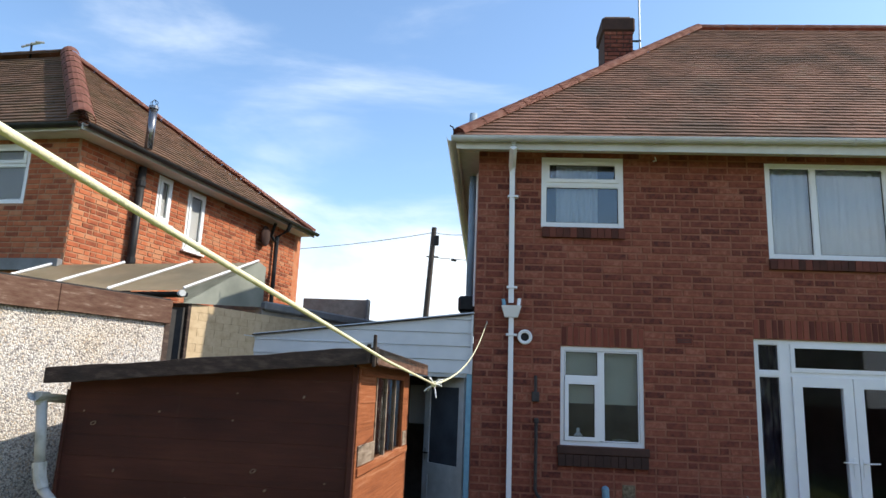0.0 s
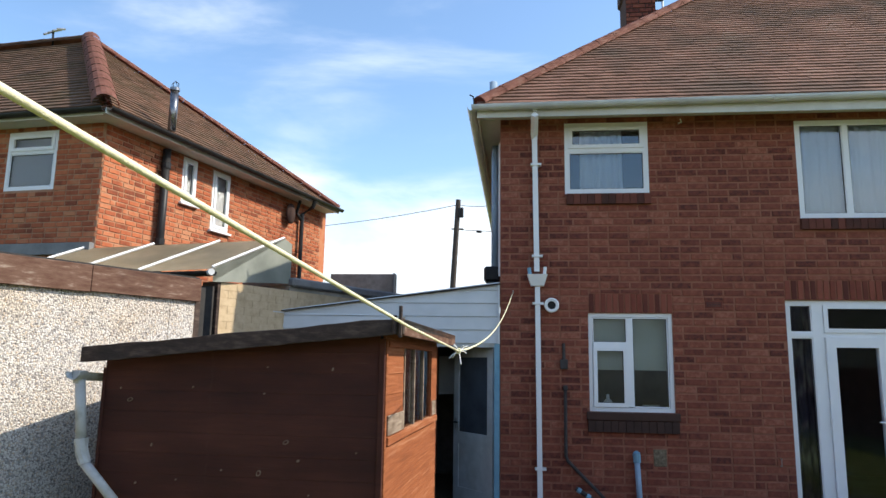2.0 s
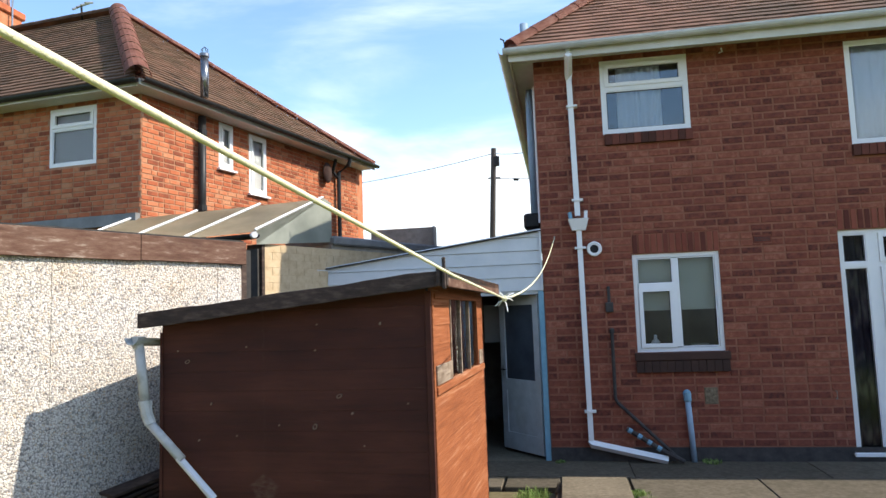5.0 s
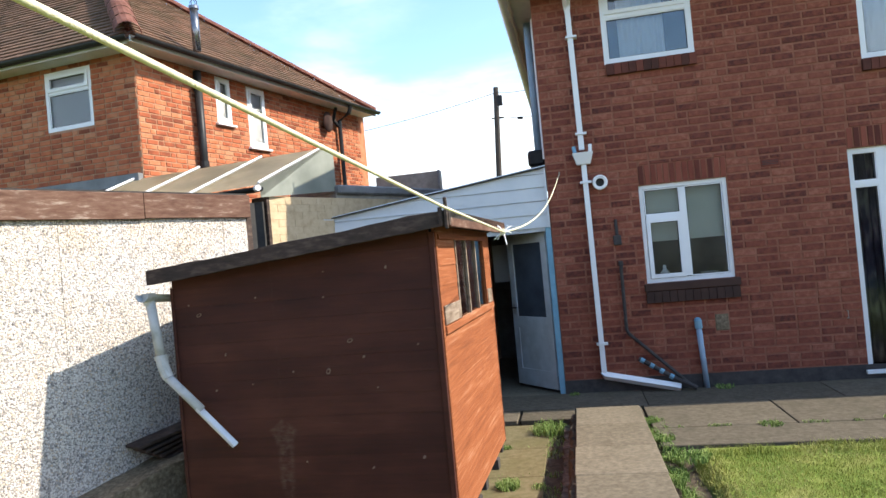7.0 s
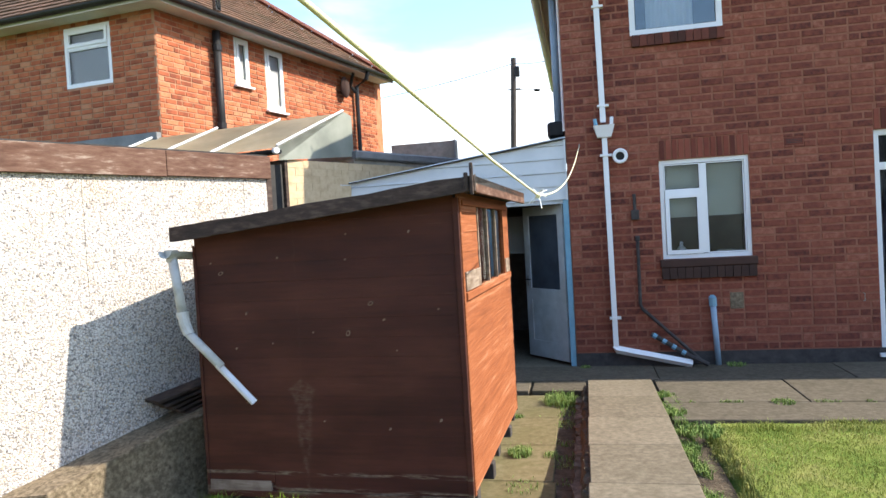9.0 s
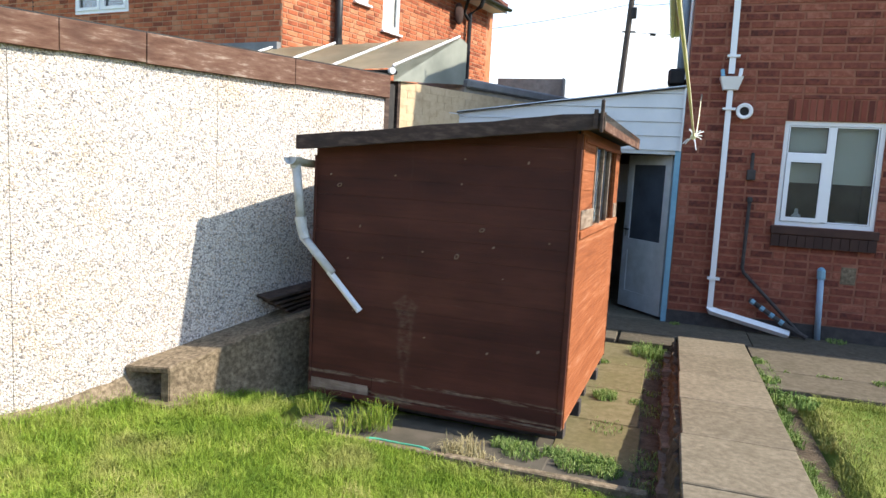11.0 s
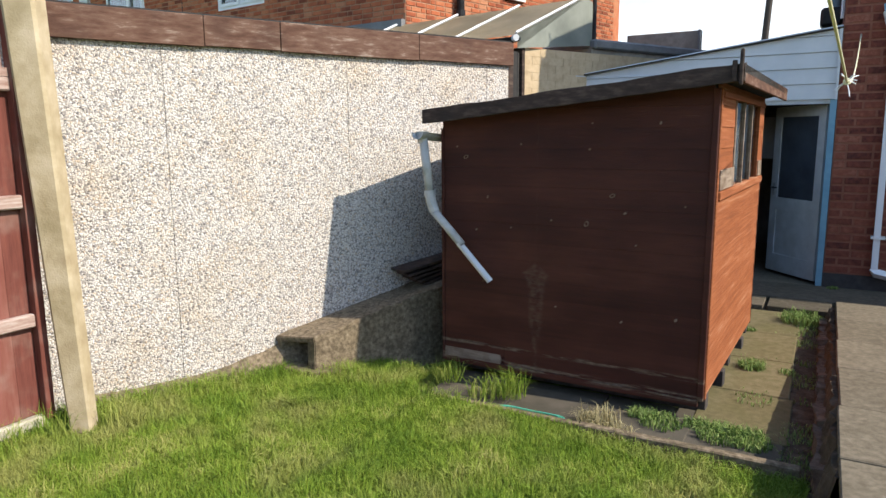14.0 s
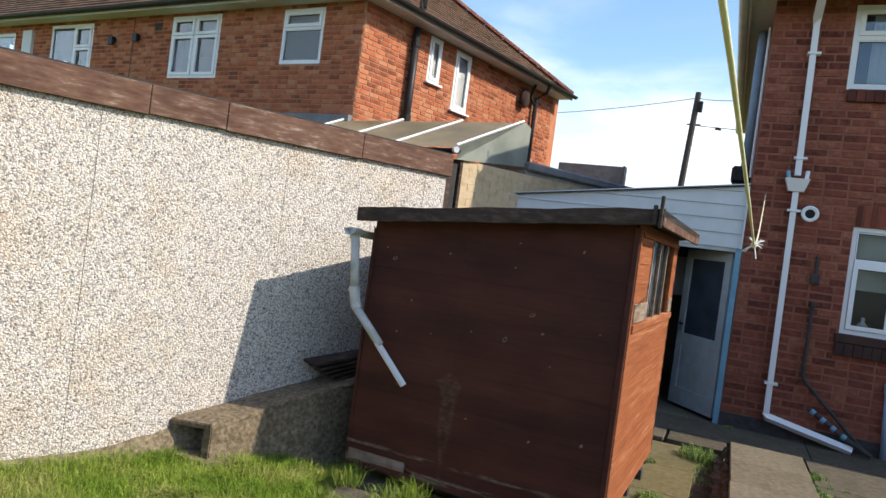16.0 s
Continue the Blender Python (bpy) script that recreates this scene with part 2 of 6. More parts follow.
BRICK_COLS = [(0.082, 0.026, 0.020), (0.150, 0.044, 0.030), (0.205, 0.061, 0.039), (0.250, 0.082, 0.050), (0.33, 0.130, 0.085)]
M = dict(
    brick=material("brown_brick", BRICK_COLS, 17, 0.9, 0.7, 90, per="island", spread=0.31, stain=0.10, stain_color=(0.12, 0.05, 0.04)),
    brick_piece=material("brown_brick_piece", BRICK_COLS, 17, 0.9, 0.7, 90, per="object", spread=0.31, stain=0.10, stain_color=(0.12, 0.05, 0.04)),
    brick_dark=material("red_soldier_brick", [(0.10, 0.028, 0.02), (0.19, 0.05, 0.032), (0.24, 0.07, 0.045)], 9, 0.85, 0.4, 90, per="object", spread=0.6),
    sill_brick=material("dark_sill_brick", [(0.060, 0.026, 0.020), (0.105, 0.036, 0.026), (0.150, 0.048, 0.033)], 9, 0.85, 0.4, 90, per="object", spread=0.5),
    brick_orange=material("orange_brick", [(0.185, 0.052, 0.027), (0.345, 0.095, 0.043), (0.44, 0.135, 0.059), (0.45, 0.20, 0.105)], 7, 0.9, 0.5, 90, per="island", spread=0.4, stain=0.2, stain_color=(0.22, 0.07, 0.04), stain_scale=2.2),
    mortar=material("mortar", [(0.215, 0.085, 0.053), (0.315, 0.138, 0.090)], 6, 0.95, 0.4, 120),
    mortar_light=material("pale_mortar", [(0.29, 0.145, 0.085), (0.43, 0.25, 0.155)], 14, 0.95, 0.4, 120),
    plinth=material("dark_plinth", [(0.03, 0.028, 0.028), (0.08, 0.07, 0.065)], 10, 0.85, 0.4, 60),
    tile=material("roof_tile", [(0.105, 0.062, 0.046), (0.17, 0.094, 0.066), (0.235, 0.125, 0.088), (0.23, 0.155, 0.115)], 1.7, 0.85, 0.4, 80, per="island", spread=0.10, stain=0.75, stain_color=(0.075, 0.058, 0.043), stain_scale=0.9),
    tile_piece=material("roof_tile_piece", [(0.105, 0.062, 0.046), (0.17, 0.094, 0.066), (0.235, 0.125, 0.088), (0.23, 0.155, 0.115)], 1.7, 0.85, 0.4, 80, per="object", spread=0.10, stain=0.75, stain_color=(0.075, 0.058, 0.043), stain_scale=0.9),
    tile_old=material("mossy_roof_tile", [(0.075, 0.05, 0.033), (0.14, 0.083, 0.054), (0.20, 0.11, 0.072)], 3, 0.9, 0.5, 60, per="island", spread=0.2, stain=0.45, stain_color=(0.085, 0.07, 0.035), stain_scale=2.0),
    hip=material("terracotta_hip", [(0.21, 0.088, 0.062), (0.30, 0.132, 0.096), (0.37, 0.20, 0.15)], 8, 0.8, 0.3, 60),
    upvc=material("white_upvc", [(0.74, 0.75, 0.76), (0.80, 0.80, 0.80)], 3, 0.3, 0.0),
    upvc_grey=material("grey_white_gutter", [(0.50, 0.52, 0.53), (0.64, 0.65, 0.65)], 4, 0.4, 0.05, 30, stain=0.3, stain_color=(0.3, 0.3, 0.28)),
    cream=material("cream_soffit", [(0.54, 0.53, 0.49), (0.64, 0.63, 0.59)], 5, 0.6, 0.1, 30, stain=0.35, stain_color=(0.36, 0.34, 0.29)),
    clad=material("white_cladding", [(0.56, 0.575, 0.58), (0.66, 0.665, 0.665)], 3, 0.4, 0.05, 20),
    black=material("black_plastic", [(0.012, 0.012, 0.013), (0.03, 0.03, 0.03)], 8, 0.45, 0.1, 40),
    metal=material("dull_metal", [(0.30, 0.31, 0.32), (0.48, 0.48, 0.47)], 9, 0.35, 0.1, 40, metal=0.9),
    blue=material("blue_paint", [(0.13, 0.28, 0.38), (0.20, 0.38, 0.49)], 8, 0.5, 0.1, 40, stain=0.3, stain_color=(0.25, 0.33, 0.36)),
    blue_grey=material("blue_grey_pipe", [(0.22, 0.31, 0.40), (0.30, 0.40, 0.50)], 6, 0.45, 0.1, 40),
    door=material("worn_white_paint", [(0.42, 0.43, 0.43), (0.56, 0.57, 0.57)], 7, 0.55, 0.2, 40, stain=0.5, stain_color=(0.33, 0.31, 0.27), stain_scale=3),
    shed=worn_board_material("shaded_stained_board"),
    # the same stain as the front, with sunlight put into the colour
    shed_side=material("sunlit_stained_board", [(0.165, 0.051, 0.019), (0.245, 0.077, 0.028), (0.305, 0.102, 0.040), (0.43, 0.23, 0.135)], 3.0, 0.75, 0.5, 40, stretch=(3, 0.7, 24), per="object", spread=0.12, stain=0.4, stain_color=(0.20, 0.062, 0.026), stain_scale=4),
    worn=material("bare_grey_wood", [(0.15, 0.11, 0.08), (0.26, 0.20, 0.15), (0.34, 0.28, 0.22)], 5, 0.9, 0.5, 30, stretch=(1, 1, 10), stain=0.5, stain_color=(0.07, 0.035, 0.02), stain_scale=7),
    fascia=material("weathered_fascia", [(0.030, 0.023, 0.019), (0.060, 0.040, 0.032), (0.125, 0.088, 0.070)], 7, 0.8, 0.6, 40, stretch=(1.2, 1.2, 4), stain=0.4, stain_color=(0.03, 0.028, 0.025), stain_scale=5),
    bargeboard=material("flaking_brown_fascia", [(0.072, 0.036, 0.024), (0.108, 0.055, 0.037), (0.150, 0.086, 0.061), (0.32, 0.25, 0.20)], 6.5, 0.85, 0.5, 45, stretch=(1.0, 1.0, 4.5), per="object", spread=0.03, stain=0.5, stain_color=(0.060, 0.030, 0.022), stain_scale=4),
    felt=material("felt_and_hollow_shade", [(0.03, 0.03, 0.03), (0.06, 0.055, 0.05)], 9, 0.95, 0.5, 140),
    pebble=pebble_material("pebble_dash"),
    concrete=material("old_concrete", [(0.075, 0.056, 0.036), (0.18, 0.138, 0.090), (0.32, 0.255, 0.175)], 34, 0.95, 1.0, 70, stain=0.55, stain_color=(0.075, 0.062, 0.038), stain_scale=9),
    rough_stone=material("rough_edging_stone", [(0.06, 0.042, 0.030), (0.13, 0.092, 0.066), (0.21, 0.16, 0.12)], 16, 0.95, 1.0, 50, bump_dist=0.01, stain=0.4, stain_color=(0.05, 0.05, 0.025), stain_scale=6),
    old_pipe=material("weathered_pipe", [(0.40, 0.40, 0.38), (0.55, 0.55, 0.53), (0.62, 0.62, 0.60)], 9, 0.55, 0.15, 60, stain=0.55, stain_color=(0.16, 0.16, 0.12), stain_scale=9),
    slab=material("paving_slab", [(0.098, 0.080, 0.055), (0.150, 0.124, 0.086), (0.215, 0.18, 0.13)], 26, 0.95, 0.6, 110, per="object", spread=0.12, stain=0.4, stain_color=(0.095, 0.080, 0.052), stain_scale=6),
    patio_slab=material("patio_slab", [(0.060, 0.050, 0.036), (0.100, 0.084, 0.060), (0.145, 0.122, 0.090)], 22, 0.95, 0.6, 110, per="object", spread=0.18, stain=0.5, stain_color=(0.060, 0.054, 0.034), stain_scale=5),
    slab_dark=material("dirty_slab", [(0.055, 0.048, 0.036), (0.085, 0.074, 0.056), (0.12, 0.10, 0.08)], 5, 0.95, 0.45, 110, per="object", spread=0.25),
    slab_moss=material("mossy_slab", [(0.085, 0.075, 0.036), (0.135, 0.112, 0.056), (0.18, 0.15, 0.085)], 18, 0.95, 0.5, 110, per="object", spread=0.2, stain=0.5, stain_color=(0.10, 0.095, 0.035), stain_scale=4),
    post=material("concrete_post", [(0.31, 0.24, 0.14), (0.42, 0.34, 0.215), (0.52, 0.43, 0.30)], 6, 0.9, 0.4, 90, stain=0.6, stain_color=(0.23, 0.18, 0.09), stain_scale=5),
    block=material("buff_block", [(0.40, 0.30, 0.18), (0.50, 0.385, 0.245), (0.56, 0.44, 0.29)], 14, 0.95, 0.5, 90, per="object", spread=0.12),
    render=material("grey_render", [(0.24, 0.22, 0.19), (0.38, 0.35, 0.30)], 9, 0.95, 0.4, 80, stain=0.4),
    lead=material("lead_flashing", [(0.15, 0.15, 0.15), (0.235, 0.235, 0.235)], 6, 0.6, 0.2, 30),
    fence=material("red_brown_fence", [(0.11, 0.034, 0.026), (0.17, 0.055, 0.04), (0.22, 0.085, 0.065)], 4, 0.85, 0.4, 40, stretch=(10, 10, 1), per="object", spread=0.3, stain=0.35, stain_color=(0.30, 0.22, 0.18), stain_scale=5),
    rail=material("bare_fence_rail", [(0.22, 0.12, 0.09), (0.36, 0.26, 0.22), (0.50, 0.42, 0.37)], 6, 0.9, 0.4, 40, stretch=(1, 1, 8)),
    gravel_board=material("pale_gravel_board", [(0.42, 0.37, 0.29), (0.58, 0.53, 0.44)], 6, 0.95, 0.4, 70, stain=0.4, stain_color=(0.2, 0.2, 0.1), stain_scale=5),
    soil=material("soil", [(0.035, 0.026, 0.018), (0.08, 0.06, 0.04), (0.13, 0.10, 0.07)], 12, 0.95, 0.9, 40, bump_dist=0.02),
    lawn=material("turf", [(0.080, 0.135, 0.018), (0.135, 0.180, 0.030), (0.26, 0.235, 0.08)], 2.6, 0.95, 0.7, 60, bump_dist=0.01),
    grass=material("grass_blade", [(0.074, 0.136, 0.012), (0.132, 0.212, 0.020), (0.215, 0.288, 0.036), (0.40, 0.37, 0.13)], 2.6, 0.6, 0.0, per="island", spread=0.22, stain=0.55, stain_color=(0.34, 0.30, 0.11), stain_scale=2.3),
    mown=material("mown_grass_blade", [(0.125, 0.162, 0.027), (0.195, 0.232, 0.043), (0.295, 0.298, 0.082), (0.44, 0.38, 0.17)], 1.6, 0.6, 0.0, per="island", spread=0.22, stain=0.6, stain_color=(0.36, 0.31, 0.13), stain_scale=1.1),
    weed=material("weed_leaf", [(0.085, 0.150, 0.030), (0.155, 0.235, 0.055), (0.26, 0.32, 0.11)], 12, 0.6, 0.0, per="island", spread=0.5),
    straw=material("dry_grass", [(0.30, 0.25, 0.12), (0.46, 0.40, 0.22)], 12, 0.7, 0.0, per="island", spread=0.5),
    rope=material("cream_rope", [(0.66, 0.62, 0.40), (0.76, 0.72, 0.50)], 30, 0.6, 0.3, 300),
    green_rope=material("green_twine", [(0.05, 0.30, 0.20), (0.10, 0.42, 0.30)], 30, 0.6, 0.2, 200),
    curtain=material("net_curtain", [(0.78, 0.80, 0.81), (0.86, 0.87, 0.87)], 4, 0.9, 0.1, 60),
    pattern=material("patterned_curtain", [(0.045, 0.04, 0.06), (0.10, 0.09, 0.11), (0.32, 0.30, 0.27)], 5, 0.9, 0.1, 60, stretch=(2.2, 2.2, 0.7), detail=1.5),
    blind=material("olive_blind", [(0.40, 0.42, 0.34), (0.48, 0.49, 0.41)], 3, 0.9, 0.05, 60),
    room=material("dim_room", [(0.10, 0.09, 0.085), (0.16, 0.15, 0.14)], 3, 0.9, 0.0),
    poly=material("bronze_sheet", [(0.45, 0.36, 0.23), (0.58, 0.48, 0.33)], 3, 0.5, 0.1, 20, stain=0.4, stain_color=(0.2, 0.19, 0.15)),
    green_panel=material("grey_green_sheet", [(0.20, 0.215, 0.185), (0.28, 0.295, 0.255)], 3, 0.45, 0.1, 20, stain=0.5, stain_color=(0.09, 0.10, 0.09)),
    wood_pole=material("tarred_pole", [(0.05, 0.042, 0.038), (0.10, 0.085, 0.075)], 5, 0.9, 0.3, 40, stretch=(6, 6, 1)),
    glass=glass_material("window_glass"),
    dusty_glass=glass_material("dusty_shed_glass", (0.42, 0.42, 0.40), 0.05, 1.25),
    door_pane_glass=glass_material("clear_door_glass", (0.80, 0.84, 0.90), 0.0, 1.32),
    frosted=glass_material("obscured_glass", (0.80, 0.87, 0.90), 0.4),
    wire=material("dark_wire", [(0.03, 0.03, 0.03), (0.05, 0.05, 0.05)], 5, 0.6, 0.0),
    silver=material("dark_flue_metal", [(0.10, 0.10, 0.105), (0.30, 0.30, 0.31)], 14, 0.25, 0.0, metal=0.85),
    # dark sill colour; on the chimney it stands in for shade
    shaded_dark=material("shaded_dark_brick", [(0.035, 0.022, 0.019), (0.060, 0.034, 0.027), (0.085, 0.045, 0.035)], 6, 0.9, 0.5, 60, per="island", spread=0.4),
    door_glass=material("door_pane", [(0.045, 0.054, 0.068), (0.075, 0.088, 0.108)], 3, 0.16, 0.05, 200, spec=0.6),
    knot=material("pale_knot_wood", [(0.13, 0.07, 0.045), (0.32, 0.23, 0.17)], 40, 0.85, 0.2, 60),
)


# ---- builders ----
PLACE = {}


def thing(name, at, label, category, group="", kind=""):
    """A top-level thing: an Empty at its base that carries its parts."""
    ob = new(name)
    ob.empty_display_size = 0.1
    ob.location = at
    PLACE[ob] = Matrix.Translation(at)
    return tagged(ob, label, category, group, kind)


def part(name, bm, mat, parent, label="", smooth=False):
    """Links a bmesh, modelled in place, as one mesh object under a thing or a part."""
    me = bpy.data.meshes.new(name)
    bmesh.ops.recalc_face_normals(bm, faces=bm.faces)
    bm.to_mesh(me)
    bm.free()
    if smooth:
        for p in me.polygons:
            p.use_smooth = True
    me.materials.append(M[mat])
    ob = new(name, me)
    if parent is not None:
        ob.parent = parent
        ob.matrix_parent_inverse = PLACE.get(parent, Matrix()).inverted()
    PLACE[ob] = Matrix()
    return tagged(ob, label)


def whole(name, bm, mat, label, category, kind="", group="", smooth=False):
    return tagged(part(name, bm, mat, None, "", smooth), label, category, group, kind)


def raw(name, verts, faces, mat, parent=None):
    me = bpy.data.meshes.new(name)
    me.from_pydata(verts, [], faces)
    me.update()
    me.materials.append(M[mat])
    ob = new(name, me)
    if parent is not None:
        ob.parent = parent
        ob.matrix_parent_inverse = PLACE.get(parent, Matrix()).inverted()
    PLACE[ob] = Matrix()
    return ob


def box(bm, x0, x1, y0, y1, z0, z1, m=None, bevel=0.0):
    vs = [bm.verts.new((x, y, z)) for x in (x0, x1) for y in (y0, y1) for z in (z0, z1)]
    fs = [bm.faces.new([vs[i] for i in q]) for q in ((0, 1, 3, 2), (4, 6, 7, 5), (0, 4, 5, 1), (2, 3, 7, 6), (0, 2, 6, 4), (1, 5, 7, 3))]
    if bevel:
        es = list({e for f in fs for e in f.edges})
        got = bmesh.ops.bevel(bm, geom=es, offset=bevel, segments=1, affect="EDGES")
        vs = list({v for f in got["faces"] for v in f.verts} | {v for v in vs if v.is_valid})
    if m is not None:
        for v in vs:
            v.co = m @ v.co
    return bm


def boxed(*a, **k):
    return box(bmesh.new(), *a, **k)


def tube(points, radius, sides=8, closed=True, bm=None):
    """A round bar along points; radius may be one number or one per point."""
    bm = bm or bmesh.new()
    pts = [Vector(p) for p in points]
    rings = []
    for i, p in enumerate(pts):
        d = (pts[min(i + 1, len(pts) - 1)] - pts[max(i - 1, 0)]).normalized()
        a = d.orthogonal().normalized() if abs(d.z) > 0.95 else d.cross(Vector((0, 0, 1))).normalized()
        b = d.cross(a).normalized()
        r = radius[i] if isinstance(radius, (list, tuple)) else radius
        rings.append([bm.verts.new(p + r * (math.cos(2 * math.pi * k / sides) * a + math.sin(2 * math.pi * k / sides) * b)) for k in range(sides)])
    for q, s in zip(rings, rings[1:]):
        for k in range(sides):
            bm.faces.new((q[k], q[(k + 1) % sides], s[(k + 1) % sides], s[k]))
    if closed:
        bm.faces.new(rings[0][::-1])
        bm.faces.new(rings[-1])
    return bm


def channel(points, radius, up=(0, 0, 1), sides=8, thick=0.006, bm=None):
    """An open half-round channel along points."""
    bm = bm or bmesh.new()
    pts = [Vector(p) for p in points]
    rings = []
    for i, p in enumerate(pts):
        d = (pts[min(i + 1, len(pts) - 1)] - pts[max(i - 1, 0)]).normalized()
        a = d.cross(Vector(up)).normalized()
        u = a.cross(d).normalized()
        ring = [p + radius * (math.cos(math.pi + math.pi * k / sides) * a + math.sin(math.pi + math.pi * k / sides) * u) for k in range(sides + 1)]
        ring += [p + (radius - thick) * (math.cos(math.pi + math.pi * k / sides) * a + math.sin(math.pi + math.pi * k / sides) * u) for k in range(sides, -1, -1)]
        rings.append([bm.verts.new(v) for v in ring])
    n = len(rings[0])
    for q, s in zip(rings, rings[1:]):
        for k in range(n):
            bm.faces.new((q[k], q[(k + 1) % n], s[(k + 1) % n], s[k]))
    bm.faces.new(rings[0][::-1])
    bm.faces.new(rings[-1])
    return bm


def basis(origin, udir, normal):
    """A pose whose x runs along a wall, y into it and z up."""
    u, n = Vector(udir).normalized(), Vector(normal).normalized()
    m = Matrix((u, -n, Vector((0, 0, 1)))).transposed().to_4x4()
    m.translation = origin
    return m


def minus(rect, hole):
    """What is left of a rectangle (u0, u1, z0, z1) outside a hole."""
    u0, u1, z0, z1 = rect
    a0, a1, b0, b1 = hole
    if a0 >= u1 or a1 <= u0 or b0 >= z1 or b1 <= z0:
        return [rect]
    out = []
    if a0 > u0:
        out.append((u0, a0, z0, z1))
    if a1 < u1:
        out.append((a1, u1, z0, z1))
    c0, c1 = max(u0, a0), min(u1, a1)
    if b0 > z0:
        out.append((c0, c1, z0, b0))
    if b1 < z1:
        out.append((c0, c1, b1, z1))
    return out


def wall_mesh(m, length, z0, z1, holes, thick):
    """A wall slab with openings right through it; u along it, front at y = 0."""
    us = sorted({0.0, length, *[h for q in holes for h in q[:2] if 0 < h < length]})
    zs = sorted({z0, z1, *[h for q in holes for h in q[2:] if z0 < h < z1]})
    bm = bmesh.new()
    solid = lambda i, j: 0 <= i < len(us) - 1 and 0 <= j < len(zs) - 1 and not any(q[0] <= (us[i] + us[i + 1]) / 2 <= q[1] and q[2] <= (zs[j] + zs[j + 1]) / 2 <= q[3] for q in holes)
    cache = {}

    def vert(u, y, z):
        if (u, y, z) not in cache:
            cache[u, y, z] = bm.verts.new(m @ Vector((u, y, z)))
        return cache[u, y, z]

    for i in range(len(us) - 1):
        for j in range(len(zs) - 1):
            if not solid(i, j):
                continue
            a, b, c, d = us[i], us[i + 1], zs[j], zs[j + 1]
            for y in (0.0, thick):
                bm.faces.new([vert(a, y, c), vert(b, y, c), vert(b, y, d), vert(a, y, d)])
            for (p, q, di, dj) in (((a, c), (a, d), -1, 0), ((b, c), (b, d), 1, 0), ((a, c), (b, c), 0, -1), ((a, d), (b, d), 0, 1)):
                if not solid(i + di, j + dj):
                    bm.faces.new([vert(p[0], 0.0, p[1]), vert(q[0], 0.0, q[1]), vert(q[0], thick, q[1]), vert(p[0], thick, p[1])])
    return bm


BL, BH, JOINT = 0.2285, 0.083, 0.0175


def brick_faces(u0, u1, z0, z1, y0, y1, ch=0.004):
    vs = [(u0, y1, z0), (u1, y1, z0), (u1, y1, z1), (u0, y1, z1), (u0 + ch, y0, z0 + ch), (u1 - ch, y0, z0 + ch), (u1 - ch, y0, z1 - ch), (u0 + ch, y0, z1 - ch)]
    fs = [(4, 5, 6, 7), (0, 1, 5, 4), (1, 2, 6, 5), (2, 3, 7, 6), (3, 0, 4, 7)]
    return vs, fs


def brickwork(wall, m, length, z0, z1, holes, mat, piece_mat, seed, single=0, near=None, proud=0.007, size=1.0):
    """Bricks of their own on a wall's mortar: up to `single` whole ones near a point as objects, the rest as one mesh."""
    rnd = random.Random(seed)
    bl, bh, joint = BL * size, BH * size, JOINT * size ** 1.5
    bricks = []
    rows = int((z1 - z0) / bh)
    for r in range(rows):
        a = z0 + r * bh
        u = -bl * (0.5 if r % 2 else 0.0) - (rnd.choice((0, 0.06, 0.12)) if rnd.random() < 0.3 else 0)
        while u < length:
            w = bl / 2 if rnd.random() < 0.12 else bl
            rects = [(max(u, 0.0) + joint / 2, min(u + w, length) - joint / 2, a + joint / 2, a + bh - joint / 2)]
            for h in holes:
                rects = [q for p in rects for q in minus(p, h)]
            for q in rects:
                if q[1] - q[0] > 0.03 and q[3] - q[2] > 0.02:
                    bricks.append(q)
            u += w
    full = [q for q in bricks if abs(q[1] - q[0] - bl + joint) < 1e-6 and abs(q[3] - q[2] - bh + joint) < 1e-6]
    chosen = set()
    if single:
        full.sort(key=lambda q: (Vector(((q[0] + q[1]) / 2, 0, (q[2] + q[3]) / 2)) - Vector(near)).length)
        chosen = set(full[:single])
        vs, fs = brick_faces(-(bl - joint) / 2, (bl - joint) / 2, -(bh - joint) / 2, (bh - joint) / 2, -proud, 0.004)
        me = bpy.data.meshes.new("brick")
        me.from_pydata(vs, [], fs)
        me.materials.append(M[piece_mat])
        for q in full[:single]:
            ob = new("brick", me)
            ob.parent = wall
            ob.matrix_basis = m @ pose((q[0] + q[1]) / 2, rnd.uniform(-0.002, 0.0015), (q[2] + q[3]) / 2, 0, rnd.uniform(-0.25, 0.25), 0)
    verts, faces = [], []
    for q in bricks:
        if q in chosen:
            continue
        dy = rnd.uniform(-0.002, 0.0015)
        vs, fs = brick_faces(*q, -proud + dy, 0.004)
        k = len(verts)
        verts += [tuple(m @ Vector(v)) for v in vs]
        faces += [tuple(i + k for i in f) for f in fs]
    ob = raw("brickwork", verts, faces, mat, wall)
    tagged(ob, "", "", "", "stuff")
    return ob


def brick_row(name, parent, m, u0, u1, z0, z1, count, mat, y0=-0.010, y1=0.05, gap=0.005, ch=0.005):
    """A row of bricks on end or on edge, each a piece of its own."""
    w = (u1 - u0) / count
    vs, fs = brick_faces(-w / 2 + gap, w / 2 - gap, -(z1 - z0) / 2 + 0.004, (z1 - z0) / 2 - 0.004, y0, y1, ch)
    me = bpy.data.meshes.new(name)
    me.from_pydata(vs, [], fs)
    me.materials.append(M[mat])
    for k in range(count):
        ob = new(name, me)
        ob.parent = parent
        ob.matrix_basis = m @ pose(u0 + (k + 0.5) * w, random.uniform(-0.003, 0.003), (z0 + z1) / 2)


